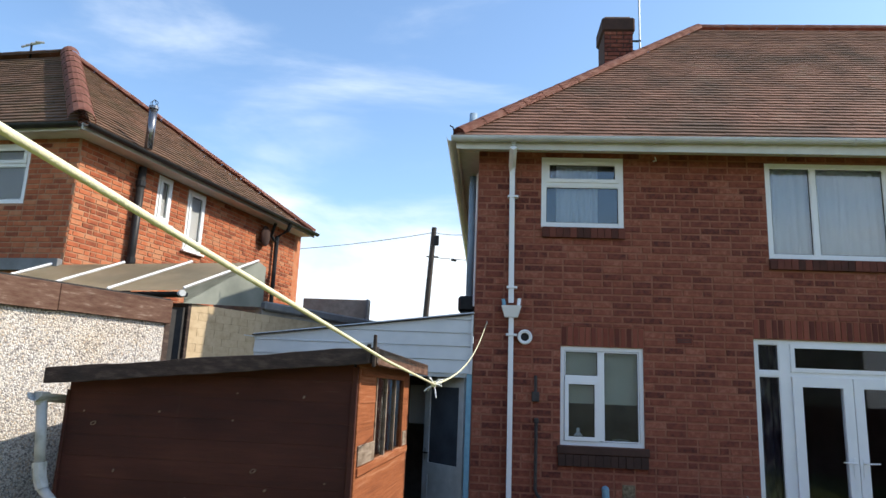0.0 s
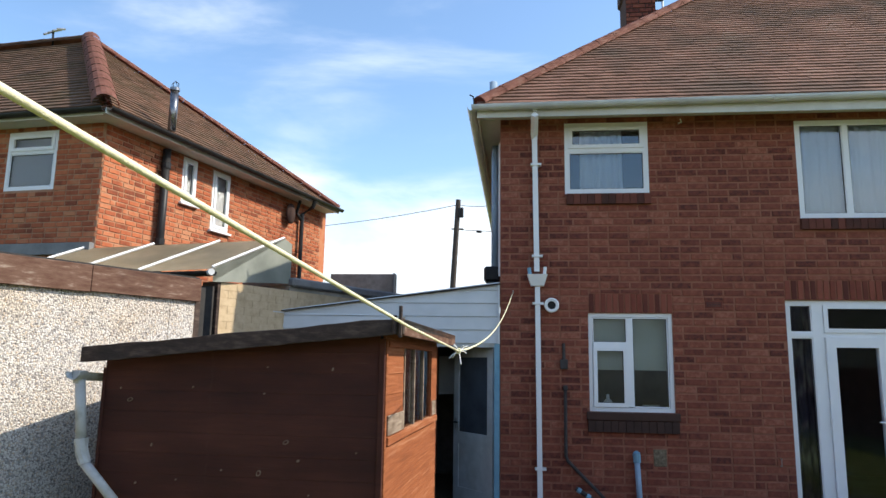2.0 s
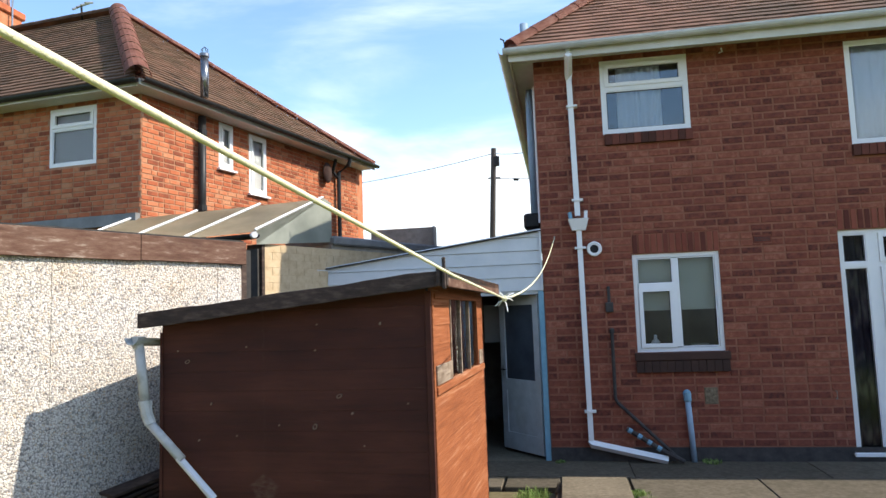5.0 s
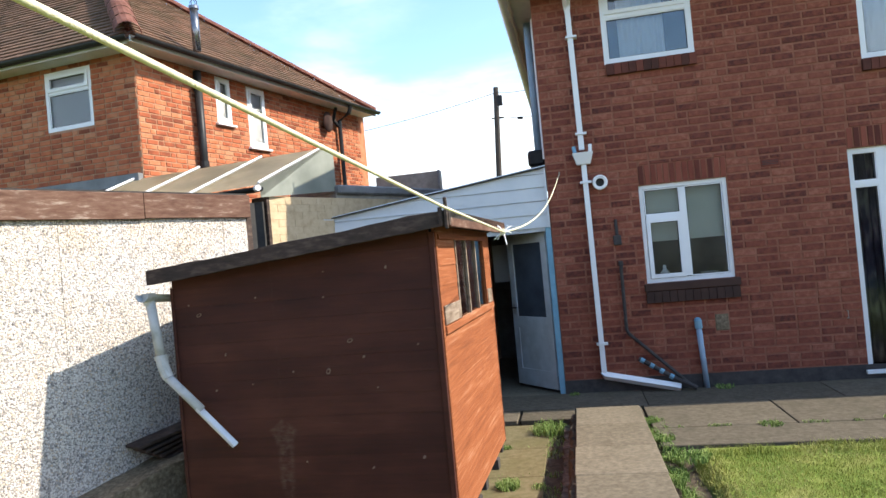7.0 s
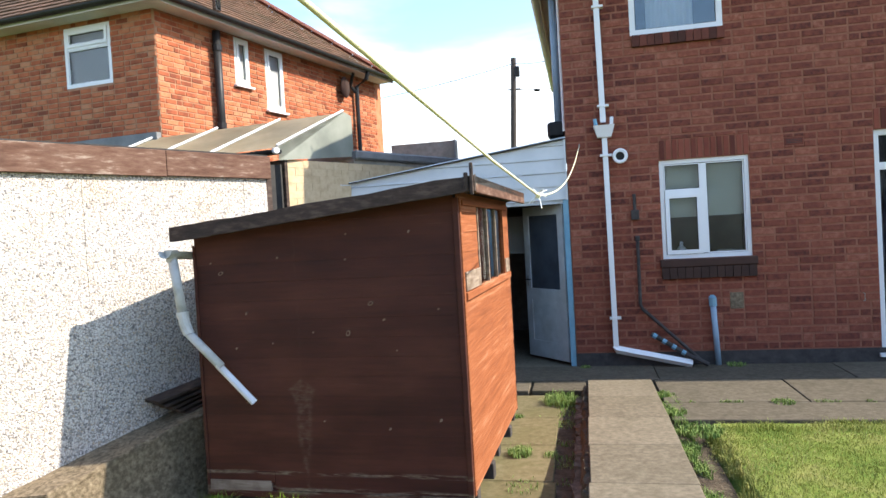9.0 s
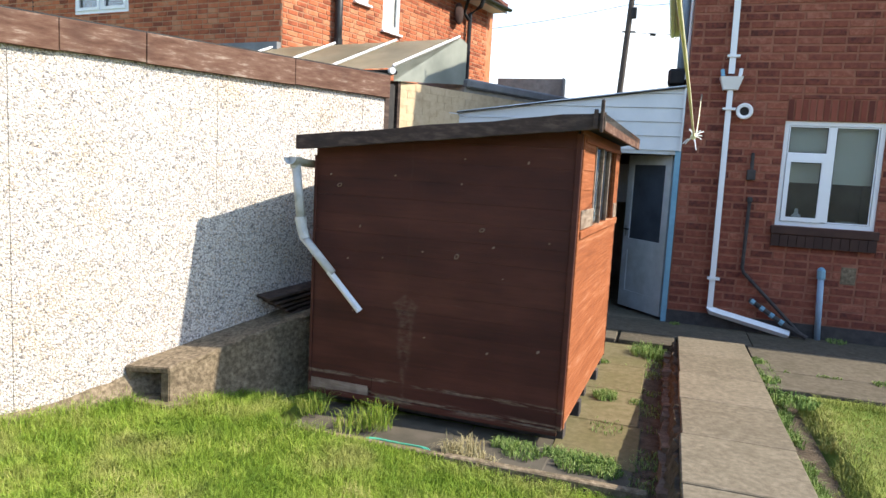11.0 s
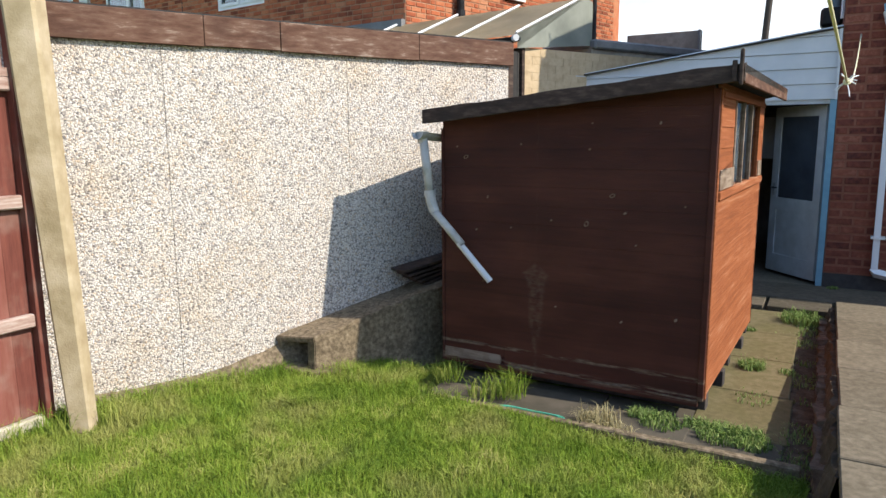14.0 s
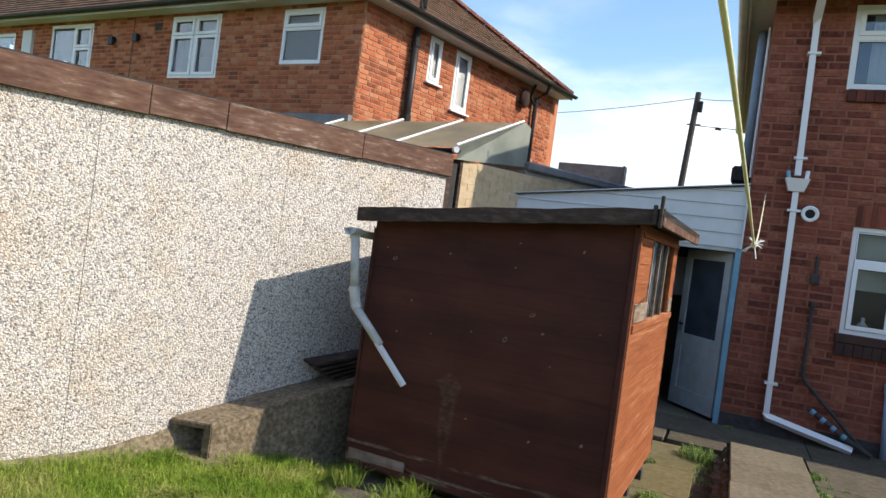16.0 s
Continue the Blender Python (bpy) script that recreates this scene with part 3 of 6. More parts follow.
def window(parent, m, u0, u1, z0, z1, bars, casements, glass="glass", name="window", depth=0.06, inset=0.045, border=0.055, label=""):
    """A framed window set in its opening. bars: (u0, u1, z0, z1) rails or mullions; casements: panes (u0, u1, z0, z1, raised)."""
    bm = bmesh.new()
    for a in ((u0, u0 + border, z0, z1), (u1 - border, u1, z0, z1), (u0 + border, u1 - border, z1 - border, z1), (u0 + border, u1 - border, z0, z0 + border)):
        box(bm, a[0], a[1], inset, inset + depth, a[2], a[3], m)
    win = part(name, bm, "upvc", parent, label)
    for a in bars:
        part("mullion", boxed(a[0], a[1], inset + 0.001, inset + depth - 0.002, a[2], a[3], m), "upvc", win)
    for a0, a1, b0, b1, raised in casements:
        e = 0.045 if raised else 0.012
        y0 = inset - (0.014 if raised else -0.010)
        bm = bmesh.new()
        for q in ((a0, a0 + e, b0, b1), (a1 - e, a1, b0, b1), (a0 + e, a1 - e, b1 - e, b1), (a0 + e, a1 - e, b0, b0 + e)):
            box(bm, q[0], q[1], y0, inset + depth - 0.012, q[2], q[3], m)
        sash = part("sash", bm, "upvc", win)
        pane = part("pane", boxed(a0 + e * 0.6, a1 - e * 0.6, inset + 0.024, inset + 0.030, b0 + e * 0.6, b1 - e * 0.6, m), glass, win)
        pane.visible_shadow = False
        bm = bmesh.new()
        g = 0.006
        for q in ((a0 + e, a0 + e + g, b0 + e, b1 - e), (a1 - e - g, a1 - e, b0 + e, b1 - e), (a0 + e + g, a1 - e - g, b1 - e - g, b1 - e), (a0 + e + g, a1 - e - g, b0 + e, b0 + e + g)):
            box(bm, q[0], q[1], inset + 0.016, inset + 0.023, q[2], q[3], m)
        part("gasket", bm, "black", win)
    return win


def curtain(m, u0, u1, z0, z1, y, mat, name, label, folds=9, amp=0.025):
    bm = bmesh.new()
    n = folds * 8
    rows = []
    for zz in (z0, (z0 + z1) / 2, z1):
        rows.append([bm.verts.new(m @ Vector((u0 + (u1 - u0) * k / n, y + amp * math.sin(k * math.pi / 4 + 0.6 * math.sin(k * 0.31)), zz))) for k in range(n + 1)])
    for a, b in zip(rows, rows[1:]):
        for k in range(n):
            bm.faces.new((a[k], a[k + 1], b[k + 1], b[k]))
    bmesh.ops.solidify(bm, geom=bm.faces[:], thickness=0.003)
    return whole(name, bm, mat, label, "curtain", smooth=True)


def tile_slope(roof, p0, udir, vdir, normal, height, left, right, gauge, width, mat, piece_mat, seed, single=0):
    """Courses of lapped tiles on a roof slope: from the eave at p0 along udir, up along vdir; left(v) and right(v) bound each course."""
    rnd = random.Random(seed)
    u, v, n = (Vector(a).normalized() for a in (udir, vdir, normal))
    p0 = Vector(p0)
    verts, faces, done = [], [], 0
    lift, lap = 0.023, 1.10
    shape = [(-0.5, 0, 1), (0.5, 0, 1), (0.5, 1, 0.2), (-0.5, 1, 0.2), (-0.5, 0, 0), (0.5, 0, 0)]
    quads = [(0, 1, 2, 3), (4, 5, 1, 0)]
    me = None
    if single:
        me = bpy.data.meshes.new("roof_tile")
        me.from_pydata([((width - 0.002) * a, gauge * lap * b, lift * c) for a, b, c in shape], [], quads)
        me.materials.append(M[piece_mat])
    for r in range(int(height / gauge)):
        vv = r * gauge
        l, q = left(vv), right(vv)
        a = l - width * rnd.random()
        while a < q:
            c0, c1 = max(a, l), min(a + width, q)
            a += width
            if c1 - c0 < 0.03:
                continue
            dz, tilt = rnd.uniform(0, 0.004), rnd.uniform(-0.002, 0.002)
            base = p0 + u * ((c0 + c1) / 2) + v * (vv + rnd.uniform(-0.004, 0.004)) + n * dz
            if me is not None and done < single and c1 - c0 > width - 1e-6:
                ob = new("roof_tile", me)
                ob.parent = roof
                k = Matrix((u, v, n)).transposed().to_4x4()
                k.translation = base
                ob.matrix_basis = k
                done += 1
                continue
            k = len(verts)
            w = c1 - c0 - 0.002
            verts += [tuple(base + u * (w * s) + v * (gauge * lap * t) + n * (lift * h + tilt * s * 2)) for s, t, h in shape]
            faces += [tuple(i + k for i in f) for f in quads]
    return tagged(raw("roof_tiles", verts, faces, mat, roof), "", "", "", "stuff")


def ridge_run(parent, a, b, radius, piece, mat="hip"):
    """Half-round capping tiles end to end from a to b, each a piece."""
    a, b = Vector(a), Vector(b)
    d = b - a
    n = max(1, int(d.length / piece))
    up = Vector((0, 0, 1))
    for k in range(n):
        p, q = a + d * (k / n), a + d * ((k + 0.99) / n)
        bm = bmesh.new()
        rings = []
        side = d.cross(up).normalized()
        top = side.cross(d).normalized()
        for s, e in ((p, radius * 1.03), (q, radius * 0.98)):
            rings.append([bm.verts.new(s + e * (math.cos(math.pi * t / 8) * side + math.sin(math.pi * t / 8) * top)) for t in range(9)])
        for t in range(8):
            bm.faces.new((rings[0][t], rings[0][t + 1], rings[1][t + 1], rings[1][t]))
        bmesh.ops.solidify(bm, geom=bm.faces[:], thickness=0.015)
        part("hip_tile", bm, mat, parent)


def blades(name, count, inside, ground, height, width, mat, seed, lean=0.6, flat=0.25):
    """Grass: single pointed blades scattered where inside() says."""
    rs = np.random.RandomState(seed)
    xs = inside(rs, count)
    n = len(xs)
    ang, ln = rs.rand(n) * 2 * np.pi, rs.rand(n) * lean
    h = height(xs, rs) if callable(height) else height * (0.5 + rs.rand(n))
    z = ground(xs)
    dx, dy = np.cos(ang), np.sin(ang)
    w = width * (0.6 + 0.8 * rs.rand(n))
    tw = rs.rand(n) * 2 * np.pi
    wx, wy = np.cos(tw) * w / 2, np.sin(tw) * w / 2
    v = np.zeros((n, 5, 3))
    v[:, 0] = np.stack([xs[:, 0] - wx, xs[:, 1] - wy, z - 0.01], 1)
    v[:, 1] = np.stack([xs[:, 0] + wx, xs[:, 1] + wy, z - 0.01], 1)
    mx, my, mz = xs[:, 0] + dx * h * ln * 0.3, xs[:, 1] + dy * h * ln * 0.3, z + h * 0.6
    v[:, 2] = np.stack([mx + wx * 0.8, my + wy * 0.8, mz], 1)
    v[:, 3] = np.stack([mx - wx * 0.8, my - wy * 0.8, mz], 1)
    v[:, 4] = np.stack([xs[:, 0] + dx * h * ln, xs[:, 1] + dy * h * ln, z + h * (1 - flat * ln)], 1)
    b = np.arange(n)[:, None] * 5
    faces = (b + np.array([[0, 1, 2, 3]])).tolist() + (b + np.array([[3, 2, 4]])).tolist()
    return raw(name, v.reshape(-1, 3).tolist(), faces, mat)


# ---- ground ----
PATIO, PATH_Z, LOW, LAWN = -0.03, 0.07, -0.17, -0.13
bm = bmesh.new()
S = 1500
vs = [bm.verts.new((x, y, -0.22)) for x, y in ((-S, -S), (S, -S), (S, S), (-S, S))]
bm.faces.new(vs)
whole("ground", bm, "lawn", "rough turf ground running out to the horizon", "ground", "structure")


def lawn_z(x, y):
    """The lawn falls gently towards the edging by the path."""
    return LAWN - 0.055 * np.clip((x + 1.9) / 1.2, 0, 1) * np.clip((y - 3.1) / 0.8, 0, 1)


bm = boxed(-5.2, -0.16, -3.0, 4.02, LAWN - 0.1, LAWN)
bmesh.ops.subdivide_edges(bm, edges=[e for e in bm.edges if abs(e.verts[0].co.z - e.verts[1].co.z) < 0.01], cuts=30, use_grid_fill=True)
for v in bm.verts:
    if v.co.z > LAWN - 0.05:
        v.co.z = float(lawn_z(v.co.x, v.co.y))
    if v.co.y > 4.0 and v.co.x > -2.6:
        v.co.y = 3.942
whole("lawn", bm, "lawn", "bright green lawn beside the garage wall and shed", "lawn", "structure")
bm = boxed(0.80, 9.0, -3.0, 6.09, LAWN - 0.1, PATIO - 0.025)
for v in bm.verts:
    if v.co.x < 0.9 and v.co.z > LAWN - 0.05:
        v.co.x = 0.93
whole("lawn", bm, "lawn", "mown lawn with yellow patches beside the patio", "lawn", "structure")
whole("soil", boxed(0.535, 0.835, -3.0, 6.09, LAWN - 0.1, PATIO - 0.095), "soil", "weedy soil strip along the slab path", "soil", "structure")


RISE = 0.024


def slab(parent, x0, x1, y0, y1, z1, mat, thick=0.05, tilt=0.5, pitch=0.0):
    bm = boxed(-(x1 - x0) / 2, (x1 - x0) / 2, -(y1 - y0) / 2, (y1 - y0) / 2, -thick, 0, bevel=0.006)
    m = pose((x0 + x1) / 2, (y0 + y1) / 2, z1 + random.uniform(-0.004, 0.004), pitch + random.uniform(-tilt, tilt), random.uniform(-tilt, tilt), random.uniform(-0.3, 0.3))
    bm.transform(m)
    return part("slab", bm, mat, parent)


patio = whole("patio", boxed(0.0, 9.3, 6.1, 8.29, -0.2, PATIO - 0.045), "soil", "weathered grey concrete slab patio along the house", "patio", "structure")
for i, y in enumerate((7.55, 6.66, 5.78)):
    x = 0.62 - 0.35 * (i % 2)
    if i == 0:
        x = -1.15
    while x < 9.0:
        w = (1.83, 1.55, 1.9)[i]
        lo = max(x, 0.62) if i else x
        if x + w - lo > 0.1:
            slab(patio, lo + 0.003, x + w - 0.003, max(y, 6.12) + 0.003, y + (0.735 if i == 0 else (0.885, 0.885, 0.877)[i]), PATIO, "patio_slab", tilt=0.12)
        x += w
for k in range(2):
    slab(patio, -1.15 + 0.56 * k, -0.62 + 0.56 * k, 7.14, 7.54, PATIO, "patio_slab", tilt=0.2)
slab(patio, -0.03, 0.6, 7.16, 7.54, PATIO, "patio_slab", tilt=0.2)
part("base", boxed(-1.2, 0.0, 7.135, 8.29, -0.2, PATIO - 0.045), "soil", patio)
bm = boxed(-0.03, 0.53, -3.0, 7.12, -0.2, PATH_Z - 0.052)
for v in bm.verts:
    if v.co.z > 0:
        v.co.z += RISE * (7.14 - v.co.y)
garden_path = whole("garden_path", bm, "soil", "raised path of grey concrete slabs between two lawns", "path", "structure")
y = 7.14
for k in range(14):
    d = 0.71 if k % 3 else 0.73
    slab(garden_path, -0.05 + random.uniform(-0.012, 0.012), 0.545 + random.uniform(-0.012, 0.012), y - d + 0.003, y - 0.003, PATH_Z + RISE * (7.14 - y + d / 2), "slab", tilt=0.2, pitch=-math.degrees(math.atan(RISE)))
    y -= d
low_path = whole("lower_path", boxed(-2.5, -0.06, 4.0, 7.13, -0.25, LOW - 0.052), "soil", "mossy slab path beside the shed", "path", "structure")
y = 7.12
for k, d in enumerate((0.72, 0.69, 0.70, 0.69, 0.33)):
    slab(low_path, -0.80, -0.29 + random.uniform(-0.015, 0.015), y - d + 0.004, y - 0.004, LOW + 0.034 * (y - d / 2 - 4.2), "slab_dark" if k == 4 else "slab_moss", tilt=0.3, pitch=1.95)
    y -= d
bm = boxed(-0.31, -0.10, 4.0, 7.12, LOW - 0.08, LOW - 0.012)
for v in bm.verts:
    if v.co.z > LOW - 0.05:
        v.co.z += 0.034 * (v.co.y - 4.2)
part("soil_strip", bm, "soil", low_path, "dark weedy soil strip")
for k in range(3):
    slab(low_path, -2.46 + 0.56 * k, -1.91 + 0.56 * k, 4.04, 4.6, LOW + 0.005, "slab_dark", tilt=0.4)
part("edging", boxed(-1.35, -0.2, 3.925, 3.98, -0.24, LOW + 0.062, bevel=0.008), "concrete", low_path, "thin concrete edging")
part("edging", boxed(-2.5, -1.36, 3.955, 4.005, -0.22, LOW + 0.045, bevel=0.008), "concrete", low_path)
bm = bmesh.new()
rnd = random.Random(5)
rows = []
for k in range(60):
    y = 3.4 + 3.7 * k / 59
    rows.append([bm.verts.new((x + rnd.uniform(-0.02, 0.02), y, z + rnd.uniform(-0.02, 0.02))) for x, z in ((-0.17, LOW - 0.04), (-0.13, LOW + 0.05), (-0.075, PATH_Z - 0.045 + RISE * (7.14 - y)), (-0.03, PATH_Z - 0.05 + RISE * (7.14 - y)))])
for a, b in zip(rows, rows[1:]):
    for k in range(3):
        bm.faces.new((a[k], a[k + 1], b[k + 1], b[k]))
part("bank", bm, "soil", garden_path, "crumbling soil bank")
for k in range(11):
    y = 3.95 + 3.1 * k / 11 + rnd.uniform(-0.04, 0.04)
    bm = bmesh.new()
    bmesh.ops.create_cube(bm, size=1.0)
    bmesh.ops.subdivide_edges(bm, edges=bm.edges[:], cuts=3, use_grid_fill=True)
    long = rnd.uniform(0.24, 0.34)
    for v in bm.verts:
        v.co = Vector((v.co.x * 0.085, v.co.y * long, v.co.z * 0.11))
        v.co += 0.022 * noise.noise_vector(v.co * 11 + Vector((k * 7.0, 0, 0)))
    bm.transform(pose(-0.105, y, LOW + 0.085 + rnd.uniform(-0.02, 0.02), rnd.uniform(-4, 4), rnd.uniform(-8, 8), rnd.uniform(-5, 5)))
    part("edging_stone", bm, "rough_stone", garden_path, "broken edging stone")

# ---- our house ----
house = thing("house", (4.0, 12.0, -0.03), "two-storey brown brick house with white windows and tiled hipped roof", "house")
HX = -0.15
rear = basis((HX, 8.307, 0), (1, 0, 0), (0, -1, 0))
W_UP, W_KIT, W_DOOR, W_BIG = (0.615, 1.59, 3.655, 4.53), (0.855, 1.79, 1.15, 2.25), (3.02, 5.14, 0.03, 2.41), (3.25, 5.18, 3.34, 4.50)
rel = lambda q: (q[0] - HX, q[1] - HX, q[2], q[3])
holes = [rel(q) for q in (W_UP, W_KIT, W_DOOR, W_BIG)]
L_KIT, L_DOOR, S_KIT, S_UP, S_BIG = (0.86, 1.80, 2.25, 2.478), (3.02, 5.14, 2.41, 2.635), (0.83, 1.82, 0.925, 1.15), (0.63, 1.60, 3.52, 3.655), (3.24, 5.2, 3.205, 3.34)
soft = holes + [rel(q) for q in (L_KIT, L_DOOR, S_KIT, S_UP, S_BIG)] + [(2.30, 2.50, 2.31, 2.40), (1.68, 1.83, 0.57, 0.76)]
wall = part("wall", wall_mesh(rear, 9.6, -0.2, 4.76, holes, 0.27), "mortar", house, "brown brick rear wall")
part("plinth", boxed(HX - 0.004, 9.45, 8.293, 8.306, -0.15, 0.115), "plinth", house, "dark painted plinth")
brickwork(wall, rear, 9.6, 0.12, 4.73, soft, "brick", "brick_piece", 11, 300, (1.4, 0, 1.9))
brick_row("soldier_brick", wall, rear, *rel(L_KIT), 14, "brick_dark")
brick_row("soldier_brick", wall, rear, *rel(L_DOOR), 31, "brick_dark")
for (q, n) in ((S_KIT, 12), (S_UP, 12), (S_BIG, 25)):
    u0, u1, z0, z1 = rel(q)
    top = 0.09 if q is S_KIT else 0.0
    brick_row("sill_brick", wall, rear, u0, u1, z0, z1 - top, n, "shaded_dark" if top else "sill_brick", y0=-0.05, gap=0.0008, ch=0.0018)
    if top:
        part("sill", boxed(u0 - 0.01, u1 + 0.01, -0.055, 0.05, z1 - top, z1 - 0.004, rear, bevel=0.006), "shaded_dark", wall, "dark tiled sill")
part("air_brick", boxed(2.305, 2.495, -0.006, 0.02, 2.315, 2.395, rear, bevel=0.003), "brick_dark", wall, "red clay air brick")
for z in (2.335, 2.352, 2.369):
    part("air_slot", boxed(2.32, 2.48, -0.009, -0.004, z, z + 0.007, rear), "plinth", wall)
part("patch", boxed(1.685, 1.825, -0.004, 0.02, 0.575, 0.755, rear, bevel=0.004), "concrete", wall, "cement patch in the brickwork")
left = basis((HX + 0.003, 15.5, 0), (0, -1, 0), (-1, 0, 0))
part("wall", wall_mesh(left, 15.5 - 8.58, -0.2, 4.62, [], 0.27), "brick", house, "brick side wall")
part("wall", boxed(HX, 9.45, 15.2, 15.5, -0.2, 4.62), "brick", house)
part("wall", boxed(9.18, 9.45, 8.58, 15.2, -0.2, 4.62), "brick", house)
part("room_wall", boxed(0.13, 9.17, 11.6, 11.7, 0.0, 4.6), "room", house)
part("room_floor", boxed(0.13, 9.17, 8.58, 11.6, 0.0, 0.08), "room", house)
part("room_floor", boxed(0.13, 9.17, 8.58, 11.6, 2.66, 2.90), "room", house)
part("partition", boxed(2.4, 2.5, 8.58, 11.6, 0.08, 2.66), "room", house)
part("partition", boxed(2.4, 2.5, 8.58, 11.6, 2.90, 4.6), "room", house)
part("room_ceiling", boxed(0.13, 9.17, 8.58, 11.6, 4.56, 4.61), "room", house)

E_X, E_Y, E_Z = -0.415, 7.95, 4.64
APEX = Vector((3.69, 11.9, 8.31))
roof = part("roof", bmesh.new(), "tile", house, "weathered red-brown tiled hipped roof")
bm = bmesh.new()
P = [Vector(p) for p in ((E_X, E_Y, E_Z), (9.8, E_Y, E_Z), (9.8, 15.85, E_Z), (E_X, 15.85, E_Z), APEX, (9.8, 11.9, APEX.z))]
V = [bm.verts.new(p) for p in P]
for f in ((0, 1, 5, 4), (3, 4, 5, 2), (0, 4, 3), (1, 2, 5)):
    bm.faces.new([V[i] for i in f])
part("roof_deck", bm, "tile", house)
slope = Vector((0, APEX.y - E_Y, APEX.z - E_Z))
SL = slope.length
tile_slope(roof, (E_X, E_Y - 0.02, E_Z + 0.002), (1, 0, 0), slope, Vector((1, 0, 0)).cross(slope), SL, lambda v: (APEX.x - E_X) * v / SL, lambda v: 10.2, 0.106, 0.17, "tile", "tile_piece", 3, 200)
ridge_run(roof, (E_X + 0.03, E_Y + 0.03, E_Z + 0.03), APEX + Vector((0, 0, 0.02)), 0.10, 0.40)
ridge_run(roof, APEX + Vector((0, 0, 0.0)), (9.8, 11.9, APEX.z), 0.10, 0.45)
bm = boxed(E_X + 0.02, 9.7, E_Y + 0.02, 8.295, 4.59, 4.605)
box(bm, E_X + 0.02, HX, 8.295, 15.8, 4.585, 4.60)
part("soffit", bm, "cream", house, "cream painted soffit")
bm = boxed(E_X, 9.7, E_Y, E_Y + 0.02, 4.495, 4.625)
box(bm, E_X, E_X + 0.02, E_Y + 0.02, 15.8, 4.53, 4.625)
part("fascia_board", bm, "cream", house, "cream fascia board")
gutter = part("gutter", channel([(E_X - 0.06, E_Y - 0.06, 4.62), (9.7, E_Y - 0.06, 4.70)], 0.058), "upvc_grey", house, "pale grey half-round gutter")
part("gutter", channel([(E_X - 0.06, 15.8, 4.62), (E_X - 0.06, E_Y - 0.06, 4.62)], 0.058), "upvc_grey", house)
for x in (-0.2, 0.255, 0.42, 1.9, 2.9, 4.1, 5.6):
    part("gutter_clip", channel([(x - 0.02, E_Y - 0.06, 4.622 + 0.008 * x), (x + 0.02, E_Y - 0.06, 4.622 + 0.008 * x)], 0.065), "upvc_grey", gutter)
part("roof_vent", tube([(-0.267, 9.2, 4.74), (-0.267, 9.2, 5.465)], 0.055, 12), "blue_grey", house, "grey soil vent pipe above the eave", True)
part("gutter_bracket", tube([(-0.45, 7.95, 4.66), (-0.46, 7.93, 4.75), (-0.50, 7.92, 4.77)], 0.009, 6), "black", house)
# core and cap coloured darker for a stack facing away from the sun
chimney = part("chimney", boxed(2.0, 2.52, 11.95, 12.6, 5.5, 8.50), "shaded_dark", house, "square brick chimney stack, core and cap darkened for shade")
bc = basis((2.0, 11.943, 0), (1, 0, 0), (0, -1, 0))
brickwork(chimney, bc, 0.52, 6.4, 8.45, [], "brick", "brick", 4)
part("chimney_top", boxed(1.96, 2.56, 11.91, 12.64, 8.30, 8.58, bevel=0.03), "shaded_dark", chimney)
part("flaunching", boxed(2.02, 2.50, 11.99, 12.56, 8.58, 8.64, bevel=0.02), "concrete", chimney)
part("aerial_pole", tube([(2.70, 12.2, 7.7), (2.70, 12.2, 9.9)], 0.017, 6), "metal", chimney)
for z in (8.05, 8.25):
    part("aerial_bracket", boxed(2.5, 2.72, 12.18, 12.22, z - 0.012, z + 0.012), "black", chimney)

# windows of the house
u0, u1, z0, z1 = rel(W_UP)
window(house, rear, u0, u1, z0, z1, [(u0 + 0.055, u1 - 0.055, 4.165, 4.215)], [(u0 + 0.05, u1 - 0.05, 4.215, 4.48, True), (u0 + 0.05, u1 - 0.05, 3.705, 4.165, False)], inset=0.0, label="white two-light bedroom window")
u0, u1, z0, z1 = rel(W_KIT)
mu = 1.315 - HX
window(house, rear, u0, u1, z0, z1, [(mu - 0.03, mu + 0.03, z0 + 0.055, z1 - 0.055), (u0 + 0.055, mu - 0.03, 1.865, 1.915)],
       [(u0 + 0.05, mu - 0.028, 1.912, z1 - 0.05, False), (u0 + 0.05, mu - 0.028, z0 + 0.05, 1.868, True), (mu + 0.028, u1 - 0.05, z0 + 0.05, z1 - 0.05, False)], inset=0.02, border=0.045, label="white kitchen window with three lights")
u0, u1, z0, z1 = rel(W_BIG)
ma, mb = 3.80 - HX, 4.63 - HX
window(house, rear, u0, u1, z0, z1, [(ma - 0.03, ma + 0.03, z0 + 0.055, z1 - 0.055), (mb - 0.03, mb + 0.03, z0 + 0.055, z1 - 0.055)],
       [(u0 + 0.05, ma - 0.028, z0 + 0.05, z1 - 0.05, False), (ma + 0.028, mb - 0.028, z0 + 0.05, z1 - 0.05, False), (mb + 0.028, u1 - 0.05, z0 + 0.05, z1 - 0.05, False)], inset=0.0, label="wide white bedroom window")
u0, u1, z0, z1 = rel(W_DOOR)
da, dm, db = u0 + 0.285, u0 + 1.06, u1 - 0.285
bars = [(da, da + 0.12, z0 + 0.055, z1 - 0.055), (db - 0.12, db, z0 + 0.055, z1 - 0.055), (u0 + 0.055, da, 2.0, 2.055), (da + 0.12, db - 0.12, 2.0, 2.055), (db, u1 - 0.055, 2.0, 2.055)]
